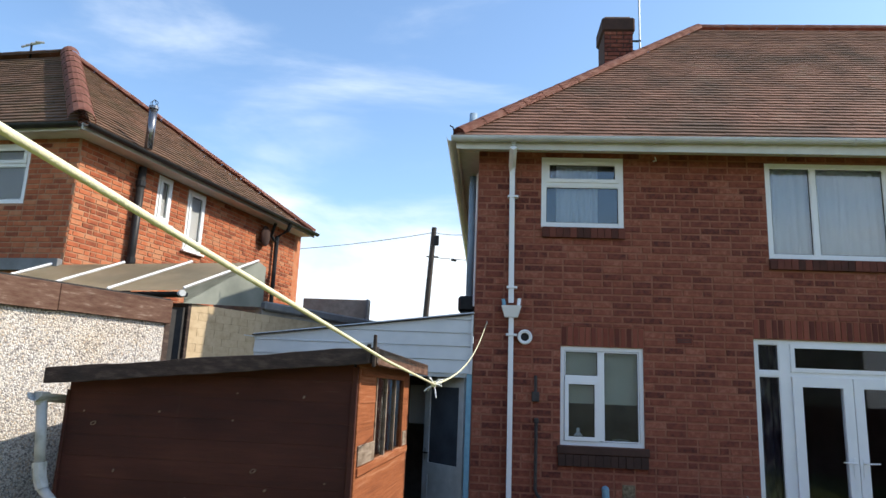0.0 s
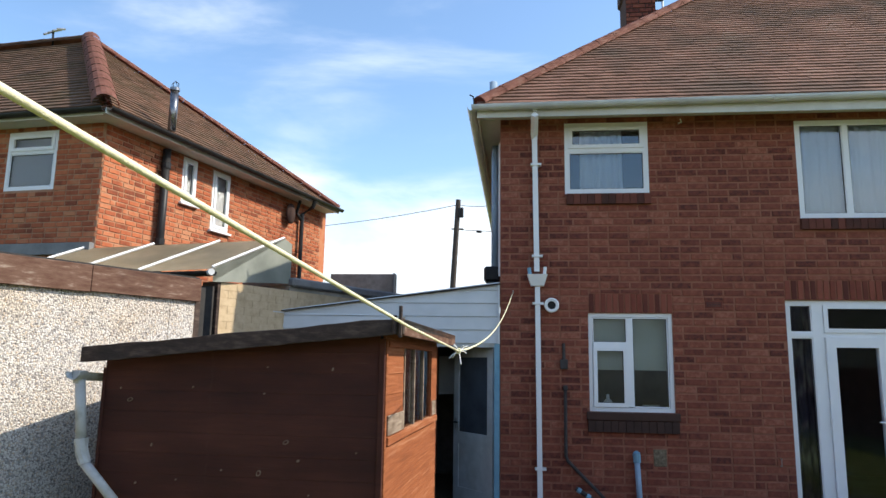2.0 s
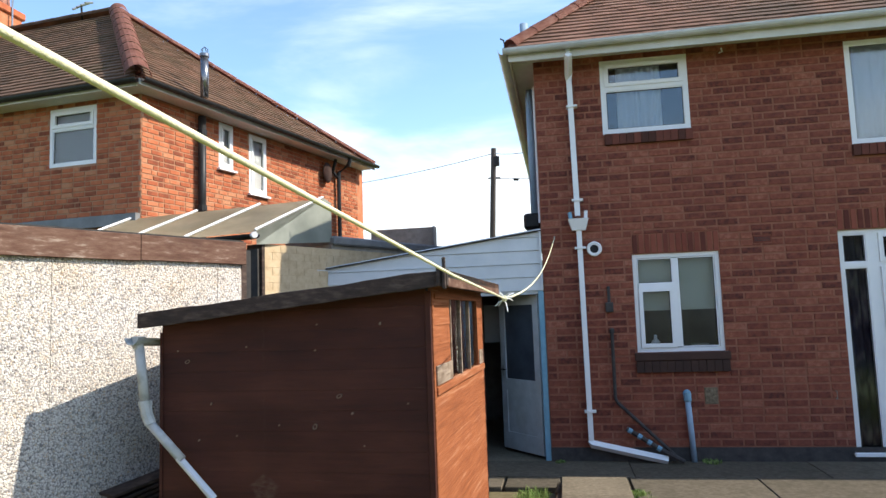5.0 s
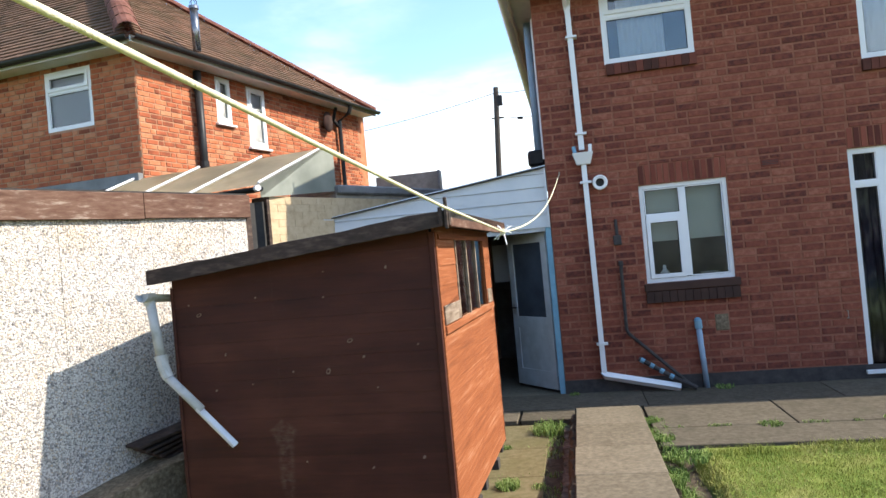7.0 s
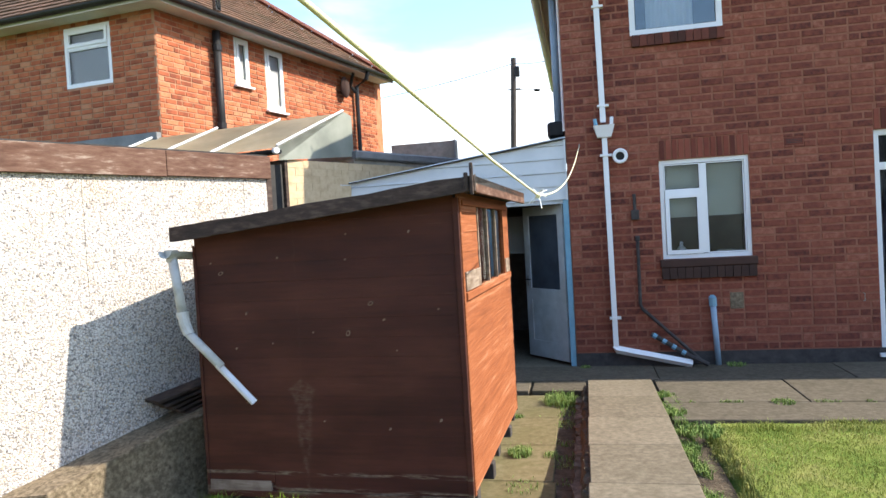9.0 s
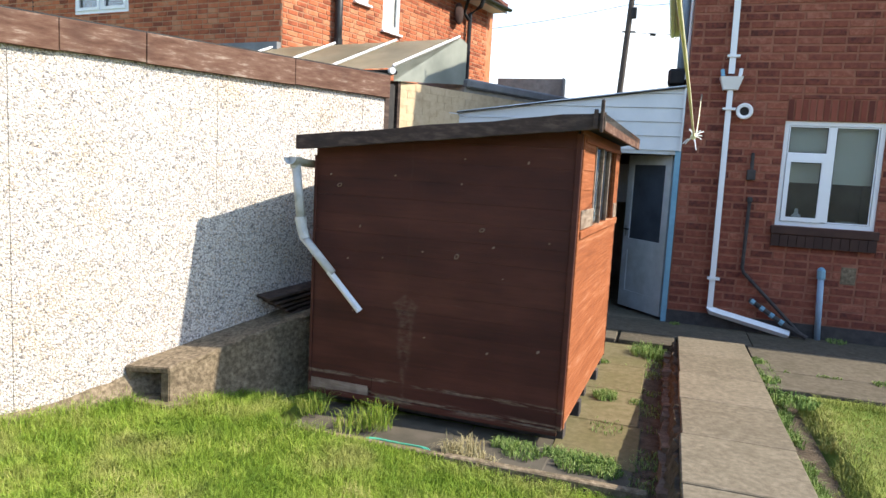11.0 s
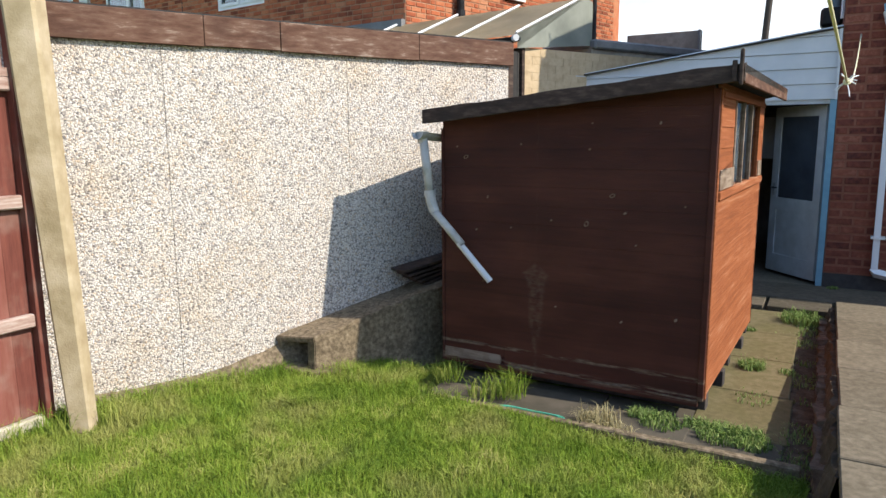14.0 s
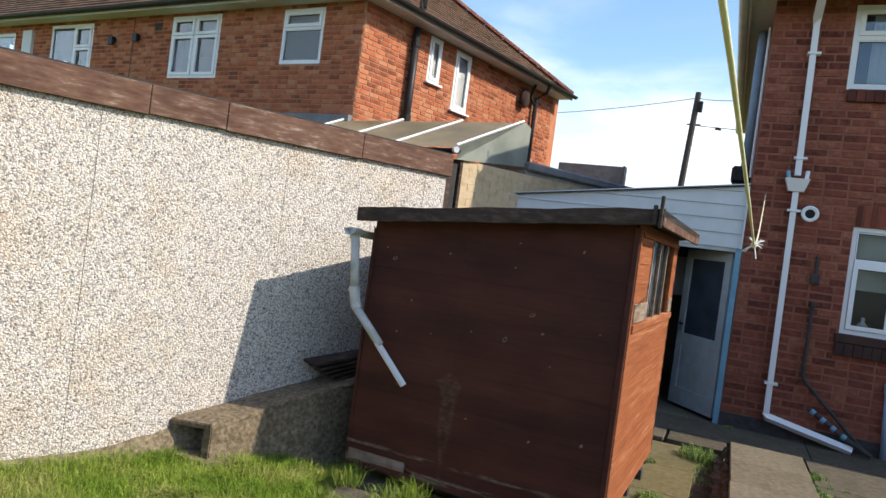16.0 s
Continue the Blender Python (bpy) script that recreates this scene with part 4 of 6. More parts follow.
french = window(house, rear, u0, u1, z0, z1, bars,
                [(u0 + 0.05, da, 2.055, z1 - 0.05, False), (u0 + 0.05, da, z0 + 0.05, 2.0, False), (da + 0.122, db - 0.122, 2.055, z1 - 0.045, True), (db, u1 - 0.05, 2.055, z1 - 0.05, False), (db, u1 - 0.05, z0 + 0.05, 2.0, False)],
                glass="door_pane_glass", name="french_door", inset=0.03, label="white glazed french doors with side and top lights")
part("threshold", boxed(u0 - 0.03, u1 + 0.03, -0.045, 0.029, z0 - 0.012, z0 + 0.03, rear, bevel=0.006), "upvc", french, "white projecting sill")
for a0, a1, hx in ((da + 0.123, dm - 0.004, dm - 0.05), (dm + 0.004, db - 0.123, dm + 0.05)):
    e = 0.105
    bm = bmesh.new()
    b0, b1 = z0 + 0.055, 1.998
    for q in ((a0, a0 + e, b0, b1), (a1 - e, a1, b0, b1), (a0 + e, a1 - e, b1 - e, b1), (a0 + e, a1 - e, b0, b0 + e + 0.05)):
        box(bm, q[0], q[1], 0.012, 0.08, q[2], q[3], rear)
    part("door_leaf", bm, "upvc", french)
    pane = part("pane", boxed(a0 + e - 0.01, a1 - e + 0.01, 0.045, 0.051, b0 + e, b1 - e + 0.01, rear), "door_pane_glass", french)
    pane.visible_shadow = False
    part("handle", boxed(hx - 0.014, hx + 0.014, 0.004, 0.013, 0.95, 1.15, rear), "upvc", french)
    way = -1 if hx < dm else 1
    part("lever", tube([rear @ Vector((hx, 0.005, 1.10)), rear @ Vector((hx, -0.04, 1.10)), rear @ Vector((hx + way * 0.14, -0.042, 1.105))], 0.009, 6), "upvc", french)
    for z in (0.45, 1.1, 1.75):
        hinge = a0 if way < 0 else a1
        part("hinge", tube([rear @ Vector((hinge, 0.008, z - 0.05)), rear @ Vector((hinge, 0.008, z + 0.05))], 0.011, 6), "upvc", french)
curtain(rear, 0.95, 1.45, 3.68, 4.5, 0.085, "curtain", "net_curtain", "white net curtain hanging in the bedroom window", 6, 0.014)
curtain(rear, 3.45, 5.28, 3.36, 4.48, 0.09, "curtain", "net_curtain", "white pleated net curtain across the wide window", 16, 0.016)
curtain(rear, 3.22, 3.56, 0.1, 2.36, 0.16, "pattern", "door_curtain", "dark patterned curtain behind the door side light", 4)
curtain(rear, 4.9, 5.25, 0.1, 2.36, 0.16, "pattern", "door_curtain", "dark patterned curtain behind the door side light", 4)
whole("roller_blind", boxed(1.02, 1.92, 0.115, 0.119, 1.61, 2.24, rear), "blind", "olive roller blind pulled half down in the kitchen window", "blind")
bm = bmesh.new()
tube([(1.08, 8.50, 1.162), (1.08, 8.50, 1.17), (1.08, 8.50, 1.23), (1.08, 8.50, 1.26), (1.08, 8.50, 1.285), (1.08, 8.50, 1.33), (1.08, 8.50, 1.335)], [0.045, 0.055, 0.058, 0.045, 0.020, 0.018, 0.010], 14, bm=bm)
whole("sill_bottle", bm, "curtain", "small pale bottle standing inside the kitchen window", "bottle", smooth=True)
bm = bmesh.new()
bmesh.ops.create_uvsphere(bm, u_segments=14, v_segments=8, radius=0.10)
for v in list(bm.verts):
    v.co.z *= 0.5
    if v.co.z > 0.012:
        v.co.z = 0.012
bm.transform(pose(1.56, 8.50, 1.21))
whole("bowl", bm, "blind", "shallow pale bowl standing inside the kitchen window", "bowl", smooth=True)
part("window_board", boxed(0.99, 1.96, 0.09, 0.26, 1.13, 1.16, rear), "room", house)

# pipes on the house wall
dp = thing("downpipe", (0.28, 8.25, -0.02), "white square rainwater downpipe on the brick wall", "downpipe")
sq = lambda pts, r: tube(pts, r, 4)
part("pipe", sq([(0.255, 7.90, 4.58), (0.255, 7.90, 4.50), (0.255, 8.235, 4.38), (0.258, 8.245, 4.30), (0.275, 8.245, 2.72)], 0.043), "upvc", dp)
bm = bmesh.new()
lo = [bm.verts.new((0.28 + a * 0.075, 8.245 + b * 0.05, 2.55)) for a, b in ((-1, -1), (1, -1), (1, 1), (-1, 1))]
hi = [bm.verts.new((0.28 + a * 0.115, 8.225 + b * 0.075, 2.68)) for a, b in ((-1, -1), (1, -1), (1, 1), (-1, 1))]
bm.faces.new(lo[::-1])
bm.faces.new(hi)
for k in range(4):
    bm.faces.new((lo[k], lo[(k + 1) % 4], hi[(k + 1) % 4], hi[k]))
part("hopper", bm, "upvc", dp, "white rainwater hopper head")
part("waste_pipe", tube([(0.20, 8.22, 2.66), (0.185, 8.24, 2.76)], 0.022, 8), "blue", dp, "blue waste pipe")
part("waste_pipe", tube([(0.36, 8.22, 2.66), (0.37, 8.24, 2.77)], 0.02, 8), "upvc", dp)
part("pipe", sq([(0.28, 8.245, 2.56), (0.293, 8.245, 0.19)], 0.040), "upvc", dp)
part("shoe", sq([(0.285, 8.245, 0.20), (0.30, 8.23, 0.165), (1.09, 8.16, 0.005)], 0.045), "upvc", dp)
for z in (4.0, 2.9, 2.35, 0.52):
    part("bracket", boxed(0.21 + (4 - z) * 0.008, 0.335 + (4 - z) * 0.008, 8.20, 8.29, z - 0.012, z + 0.012), "upvc", dp)
vent = thing("wall_vent", (0.441, 8.29, 2.332), "white round extractor vent on the brick wall", "vent")
bm = bmesh.new()
for r0, r1, ya, yb in ((0.048, 0.085, 8.20, 8.30),):
    rings = [[bm.verts.new((0.441 + r * math.cos(a * math.pi / 12), yy, 2.332 + r * math.sin(a * math.pi / 12))) for a in range(24)] for r, yy in ((r1 - 0.006, yb), (r1, ya + 0.04), (r1 - 0.012, ya + 0.03), (r0, ya + 0.035), (r0, yb))]
    for a, b in zip(rings, rings[1:]):
        for k in range(24):
            bm.faces.new((a[k], a[(k + 1) % 24], b[(k + 1) % 24], b[k]))
part("ring", bm, "upvc", vent)
part("duct", tube([(0.441, 8.28, 2.332), (0.441, 8.29, 2.332)], 0.05, 16), "black", vent)
th = thing("wall_bracket", (0.575, 8.29, 1.63), "dark weathered bracket fixed to the brick wall", "bracket")
part("plate", boxed(0.530, 0.615, 8.25, 8.30, 1.61, 1.72, bevel=0.006), "plinth", th)
part("rod", tube([(0.575, 8.28, 1.70), (0.572, 8.29, 1.90)], 0.018, 6), "plinth", th)
bp = thing("waste_pipe", (1.24, 8.25, -0.02), "thin black waste pipe running down the brick wall", "pipe")
part("pipe", tube([(0.585, 8.285, 1.40), (0.583, 8.26, 1.37), (0.58, 8.26, 0.66), (0.60, 8.25, 0.61), (1.22, 8.20, 0.0)], 0.019, 8), "plinth", bp)
part("elbow", boxed(0.56, 0.61, 8.24, 8.30, 1.37, 1.43, bevel=0.008), "plinth", bp)
hose = thing("pipe_offcut", (0.85, 8.24, 0.2), "blue and black lagged pipe stub leaning on the wall", "pipe")
part("pipe", tube([(0.68, 8.24, 0.33), (1.05, 8.16, 0.10), (1.25, 8.12, 0.0)], 0.026, 8), "plinth", hose)
for k in range(4):
    a = Vector((0.68, 8.24, 0.33)).lerp(Vector((1.05, 8.16, 0.10)), 0.05 + k * 0.26)
    b = Vector((0.68, 8.24, 0.33)).lerp(Vector((1.05, 8.16, 0.10)), 0.15 + k * 0.26)
    part("band", tube([a, b], 0.029, 8), "blue", hose, "blue band")
wp = thing("water_pipe", (1.36, 8.26, -0.02), "pale blue stand pipe against the brick wall", "pipe")
part("pipe", tube([(1.345, 8.25, 0.64), (1.375, 8.25, -0.03)], 0.032, 10), "blue_grey", wp, "", True)
part("cap", tube([(1.344, 8.27, 0.70), (1.343, 8.25, 0.70), (1.346, 8.25, 0.62)], 0.042, 10), "blue", wp)
sp = thing("soil_pipe", (-0.28, 9.2, 2.6), "blue-grey soil pipe on the side wall of the house", "pipe")
part("pipe", tube([(-0.235, 9.2, 2.80), (-0.235, 9.2, 4.55)], 0.055, 12), "blue_grey", sp, "", True)
part("boot", boxed(-0.38, -0.16, 9.05, 9.35, 2.70, 2.90, bevel=0.03), "black", sp, "black plastic pipe boot")
part("pipe", tube([(-0.17, 8.9, 2.75), (-0.17, 8.9, 4.5)], 0.018, 8), "upvc", sp)
part("staple", tube([(2.86, 8.295, 0.62), (2.86, 8.26, 0.62), (2.86, 8.26, 0.70), (2.86, 8.295, 0.70)], 0.006, 5), "metal", house)
part("hook", tube([(1.95, 8.30, 4.50), (1.97, 8.24, 4.49), (1.955, 8.23, 4.53)], 0.008, 5), "upvc", house)

# ---- side passage ----
lean = thing("side_passage", (-1.5, 8.6, -0.03), "white-clad lean-to passage beside the house", "outbuilding")
ztop = lambda x: 2.575 + (x + 0.155) * 0.128
rows = [(1.89 + 0.155 * k, 1.89 + 0.155 * (k + 1)) for k in range(5)]
for a, b in rows:
    x0 = -2.83
    pts = [(x0, a), (-0.16, a)]
    xa = (a - 2.575) / 0.128 - 0.155
    xb = (b - 2.575) / 0.128 - 0.155
    if xa > -0.2:
        continue
    lo_x = max(x0, xa)
    if xb <= x0:
        prof = [(x0, a), (-0.16, a), (-0.16, b), (x0, b)]
    elif xb >= -0.16:
        prof = [(lo_x, a), (-0.16, a), (-0.16, ztop(-0.16)), (lo_x, ztop(lo_x))]
    else:
        prof = [(lo_x, a), (-0.16, a), (-0.16, b), (xb, b), (lo_x, ztop(lo_x))]
    bm = bmesh.new()
    f = [bm.verts.new((x, 8.30 + (0.006 if abs(z - a) > 1e-6 else -0.006), z - (0.004 if abs(z - a) > 1e-6 else 0))) for x, z in prof]
    g = [bm.verts.new((x, 8.33, z)) for x, z in prof]
    bm.faces.new(f)
    bm.faces.new(g[::-1])
    for k in range(len(f)):
        bm.faces.new((f[k], f[(k + 1) % len(f)], g[(k + 1) % len(f)], g[k]))
    part("cladding_board", bm, "clad", lean)
bm = bmesh.new()
for y0, y1, zz in ((8.26, 15.0, 0.0),):
    vs = [bm.verts.new((x, y, ztop(x) + zz + e)) for e in (0.0, 0.012) for x, y in ((-2.9, y0), (-0.15, y0), (-1.3, 11.4), (-0.15, 11.4))]
    for f in ((0, 1, 3, 2), (4, 6, 7, 5), (0, 4, 5, 1), (2, 3, 7, 6), (0, 2, 6, 4), (1, 5, 7, 3)):
        bm.faces.new([vs[i] for i in f])
part("roof", bm, "felt", lean, "felted sloping roof")
part("gutter_end", channel([(-2.87, 8.17, 2.235), (-2.74, 8.42, 2.235)], 0.055), "upvc_grey", lean)
part("roof_trim", tube([(-2.9, 8.285, ztop(-2.9) + 0.01), (-0.155, 8.285, 2.59)], 0.014, 6), "upvc_grey", lean)
part("corner_trim", boxed(-0.178, -0.155, 8.27, 8.305, 1.885, 2.57), "clad", lean)
part("door_frame", boxed(-0.215, -0.155, 8.30, 8.40, -0.03, 1.888), "blue", lean, "blue painted door frame")
part("door_frame", boxed(-1.02, -0.215, 8.31, 8.40, 1.845, 1.888), "door", lean)
part("door_frame", boxed(-1.09, -1.02, 8.30, 8.40, -0.03, 1.888), "blue", lean)
part("panel", boxed(-2.70, -1.09, 8.33, 8.36, -0.03, 1.875), "fence", lean, "dark timber panel")
part("back_wall", boxed(-1.4, -0.16, 11.3, 11.4, -0.1, 2.45), "render", lean)
part("shelf_panel", boxed(-1.0, -0.78, 9.6, 9.63, 1.25, 1.75), "clad", lean, "pale panel inside the passage")
part("floor", boxed(-2.6, -0.16, 8.29, 11.3, -0.2, PATIO - 0.01), "slab", lean)
hingem = Matrix.Translation((-0.222, 8.39, 0.0)) @ Matrix.Rotation(radians(131), 4, "Z")
pd = thing("passage_door", (-0.245, 8.39, -0.02), "half-glazed door in worn white paint standing ajar", "door")
DW, DH = 0.76, 1.84
bm = bmesh.new()
for q in ((0, 0.10, 0, DH), (DW - 0.10, DW, 0, DH), (0.10, DW - 0.10, DH - 0.11, DH), (0.10, DW - 0.10, 0, 0.20), (0.10, DW - 0.10, 0.70, 0.84)):
    box(bm, q[0], q[1], -0.02, 0.02, q[2], q[3], hingem)
leaf = part("leaf", bm, "door", pd)
part("door_panel", boxed(0.09, DW - 0.09, -0.008, 0.008, 0.19, 0.71, hingem), "door", leaf)
part("pane", boxed(0.09, DW - 0.09, -0.004, 0.004, 0.83, DH - 0.10, hingem), "door_glass", leaf, "obscured blue-grey glass")
part("handle", tube([hingem @ Vector((DW - 0.05, 0.02, 0.95)), hingem @ Vector((DW - 0.05, 0.06, 0.95)), hingem @ Vector((DW - 0.14, 0.06, 0.95))], 0.010, 6), "black", leaf)
part("keyhole_plate", boxed(DW - 0.065, DW - 0.035, -0.026, 0.026, 0.86, 1.0, hingem), "metal", leaf)

# ---- neighbour's house ----
nb = thing("neighbour_house", (-7.5, 10.5, -0.1), "two-storey orange-red brick house with mossy hipped roof", "house")
R0 = Vector((-5.02, 7.94, 0))
RU, SU = Vector((0.9936, -0.1132, 0)), Vector((0.2368, 0.9715, 0))
nrear = basis(R0 - RU * 11, RU, (-0.1132, -0.9936, 0))
nside = basis(R0, SU, (0.9715, -0.2368, 0))
ru = lambda x: 11 + (x - R0.x) / RU.x
su = lambda y: (y - 0.18 - R0.y) / SU.y
nh = [(ru(-6.44), ru(-5.70), 3.72, 4.49), (ru(-8.80), ru(-7.70), 3.53, 4.50), (ru(-12.1), ru(-10.85), 3.50, 4.49), (ru(-14.0), ru(-13.3), 3.6, 4.40)]
sh = [(su(9.46), su(9.75), 3.85, 4.52), (su(10.10), su(10.50), 3.58, 4.50)]
nwall = part("wall", wall_mesh(nrear, 11, -0.2, 4.66, nh, 0.27), "mortar_light", nb, "orange-red brick rear wall")
brickwork(nwall, nrear, 11, 2.5, 4.62, nh, "brick_orange", "brick_orange", 21, size=0.8)
swall = part("wall", wall_mesh(nside @ Matrix.Translation((0.0, 0.0, 0)), 5.25, -0.2, 4.66, sh, 0.27), "mortar_light", nb, "orange brick side wall")
brickwork(swall, nside, 5.25, 2.4, 4.62, sh, "brick_orange", "brick_orange", 22, size=0.8)
far = R0 + SU * 5.25
part("wall", boxed(0, 11, 0, 0.27, -0.2, 4.66, basis(far - RU * 11, RU, (-0.1132, -0.9936, 0))), "brick_orange", nb)
part("room_wall", boxed(0.3, 10.7, 2.4, 2.5, 2.4, 4.6, nrear), "room", nb)
part("room_floor", boxed(0.3, 10.6, 0.28, 2.4, 2.5, 2.7, nrear), "room", nb)
part("room_ceiling", boxed(0.3, 10.6, 0.28, 2.4, 4.6, 4.64, nrear), "room", nb)
a, b, c, d = nh[0]
window(nb, nrear, a, b, c, d, [(a + 0.05, b - 0.05, 4.20, 4.24)], [(a + 0.045, b - 0.045, 4.235, d - 0.045, True), (a + 0.045, b - 0.045, c + 0.045, 4.20, False)], inset=0.0, border=0.045, glass="frosted", label="white window with obscured glass")
a, b, c, d = nh[1]
mid = (a + b) / 2
window(nb, nrear, a, b, c, d, [(mid - 0.03, mid + 0.03, c + 0.05, d - 0.05)], [(a + 0.045, mid - 0.028, 4.20, d - 0.045, True), (mid + 0.028, b - 0.045, 4.20, d - 0.045, True), (a + 0.045, mid - 0.028, c + 0.045, 4.19, True), (mid + 0.028, b - 0.045, c + 0.045, 4.19, True)], inset=0.0, border=0.045, label="white four-light window")
a, b, c, d = nh[2]
mid = a + 0.72
window(nb, nrear, a, b, c, d, [(mid - 0.03, mid + 0.03, c + 0.05, d - 0.05)], [(a + 0.045, mid - 0.028, c + 0.045, d - 0.045, False), (mid + 0.028, b - 0.045, 4.08, d - 0.045, True), (mid + 0.028, b - 0.045, c + 0.045, 4.07, True)], inset=0.0, border=0.045, label="white three-light window")
a, b, c, d = nh[3]
window(nb, nrear, a, b, c, d, [], [(a + 0.045, b - 0.045, c + 0.045, d - 0.045, False)], inset=0.0, border=0.045)
for a, b, c, d in sh:
    w = window(nb, nside, a, b, c, d, [], [(a + 0.04, b - 0.04, c + 0.04, d - 0.04, True)], inset=-0.005, border=0.04, glass="frosted", label="narrow white window with obscured glass")
    part("sill", boxed(a - 0.04, b + 0.04, -0.06, 0.05, c - 0.035, c - 0.001, nside, bevel=0.005), "upvc", w)
for x, z, s in ((-10.25, 4.17, 0.06), (-9.62, 4.20, 0.06)):
    bm = tube([nrear @ Vector((ru(x), 0.02, z)), nrear @ Vector((ru(x), -0.06, z))], s, 10)
    box(bm, ru(x) - 0.03, ru(x) + 0.08, -0.10, -0.055, z - 0.09, z + 0.03, nrear)
    part("flue_terminal", bm, "black", nb, "black flue terminal")
part("air_brick", boxed(ru(-9.22), ru(-9.05), -0.010, 0.02, 4.30, 4.42, nrear), "plinth", nb)
part("party_seam", boxed(ru(-9.75), ru(-9.735), -0.009, 0.01, 2.6, 4.6, nrear), "plinth", nb)
part("meter_panel", boxed(ru(-12.95), ru(-12.65), -0.06, 0.0, 3.6, 4.42, nrear), "clad", nb, "white panel on the wall")
E0, E1, AP = Vector((-4.84, 7.61, 4.59)), Vector((-3.53, 13.38, 4.65)), Vector((-7.18, 10.5, 6.97))
EL, AL = E0 - RU * 11.5, AP - RU * 9
bm = bmesh.new()
V = [bm.verts.new(p - Vector((0, 0, 0.03))) for p in (E0, E1, AP, EL, AL, E1 - RU * 11.5)]
for f in ((0, 3, 4, 2), (0, 2, 1), (1, 2, 4, 5)):
    bm.faces.new([V[i] for i in f])
nroof = part("roof", bm, "tile_old", nb, "mossy brown tiled hipped roof")


def slope_tiles(roof, p0, u, apex, length, far_hip, seed, mat):
    u = u.normalized()
    q = apex - p0
    along = q.dot(u)
    up = q - u * along
    n = u.cross(up).normalized()
    if n.z < 0:
        n = -n
    h = up.length
    tile_slope(roof, p0, u, up, n, h, lambda v: along * v / h, (lambda v: length - (length - along) * v / h) if far_hip else (lambda v: length), 0.125, 0.19, mat, mat, seed)


slope_tiles(nroof, E0, -RU, AP, 11.4, False, 31, "tile_old")
slope_tiles(nroof, E0, E1 - E0, AP, (E1 - E0).length, True, 32, "tile_old")
up3 = Vector((0, 0, 0.03))
ridge_run(nroof, E0 + up3, AP + up3, 0.15, 0.42)
ridge_run(nroof, E1 + up3, AP + up3, 0.08, 0.42)
ridge_run(nroof, AP + up3, AL + up3, 0.10, 0.45, "tile_old")
bm = boxed(ru(-4.84) - 12, ru(-4.84), -0.30, -0.28, 4.525, 4.60, nrear)
part("fascia_board", bm, "cream", nb, "cream fascia board")
part("fascia_board", boxed(-0.30, 5.44, -0.30, -0.28, 4.523, 4.60, nside), "cream", nb)
bm = boxed(0, ru(-4.84), -0.28, 0.0, 4.545, 4.56, nrear)
box(bm, -0.28, 5.42, -0.29, 0.0, 4.540, 4.558, nside)
part("soffit", bm, "cream", nb)
part("gutter", channel([nrear @ Vector((0, -0.35, 4.60)), nrear @ Vector((ru(-4.79), -0.35, 4.60))], 0.05), "black", nb, "dark gutter")
part("gutter", channel([nside @ Vector((-0.3, -0.35, 4.60)), nside @ Vector((5.47, -0.35, 4.60))], 0.05), "black", nb)
np1 = thing("soil_pipe", nside @ Vector((su(9.05), -0.1, 2.4)), "black soil pipe on the orange brick wall", "pipe")
part("pipe", tube([nside @ Vector((su(9.05), -0.09, 2.4)), nside @ Vector((su(9.05), -0.09, 4.48))], 0.055, 10), "black", np1, "", True)
for z in (3.2, 4.25):
    part("collar", tube([nside @ Vector((su(9.05), -0.09, z - 0.04)), nside @ Vector((su(9.05), -0.09, z + 0.04))], 0.066, 10), "black", np1)
fl = thing("metal_flue", (-4.62, 8.72, 4.7), "shiny metal flue pipe standing at the roof edge", "flue")
part("pipe", tube([(-4.60, 8.72, 4.70), (-4.60, 8.72, 5.29)], 0.055, 12), "silver", fl, "", True)
part("cowl", tube([(-4.60, 8.72, 5.27), (-4.60, 8.72, 5.31)], 0.066, 12), "silver", fl)
for k in range(4):
    a = k * math.pi / 2
    part("cage_wire", tube([(-4.60 + 0.05 * math.cos(a), 8.72 + 0.05 * math.sin(a), 5.30), (-4.60 + 0.05 * math.cos(a), 8.72 + 0.05 * math.sin(a), 5.37), (-4.60, 8.72, 5.41)], 0.005, 5), "black", fl)
np2 = thing("downpipe", nside @ Vector((su(12.45), -0.08, 2.4)), "black downpipe with swan neck on the brick wall", "downpipe")
u = su(12.45)
part("pipe", tube([nside @ Vector((u, -0.34, 4.56)), nside @ Vector((u, -0.30, 4.44)), nside @ Vector((u, -0.08, 4.32)), nside @ Vector((u, -0.08, 2.4))], 0.04, 8), "black", np2)
part("branch", tube([nside @ Vector((u - 0.28, -0.2, 4.5)), nside @ Vector((u - 0.2, -0.08, 4.30)), nside @ Vector((u, -0.08, 4.2))], 0.03, 8), "black", np2)
# dark curved shape on the side wall, built as a flattened ball
ds = thing("wall_disc", nside @ Vector((su(12.05), 0, 4.2)), "dark rounded shape on the orange brick wall", "satellite dish")
bm = bmesh.new()
bmesh.ops.create_uvsphere(bm, u_segments=14, v_segments=8, radius=0.17)
bm.transform(nside @ Matrix.Translation((su(12.05), -0.10, 4.24)) @ Matrix.Diagonal((0.8, 0.3, 1.1, 1)))
part("dish", bm, "shaded_dark", ds, "", True)
part("bracket", tube([nside @ Vector((su(12.05), 0, 4.15)), nside @ Vector((su(12.05), -0.09, 4.2))], 0.015, 6), "black", ds)
nc = part("chimney", boxed(-10.15, -9.60, 10.5, 11.1, 6.2, 7.50), "brick_orange", nb, "brick chimney with clay pots")
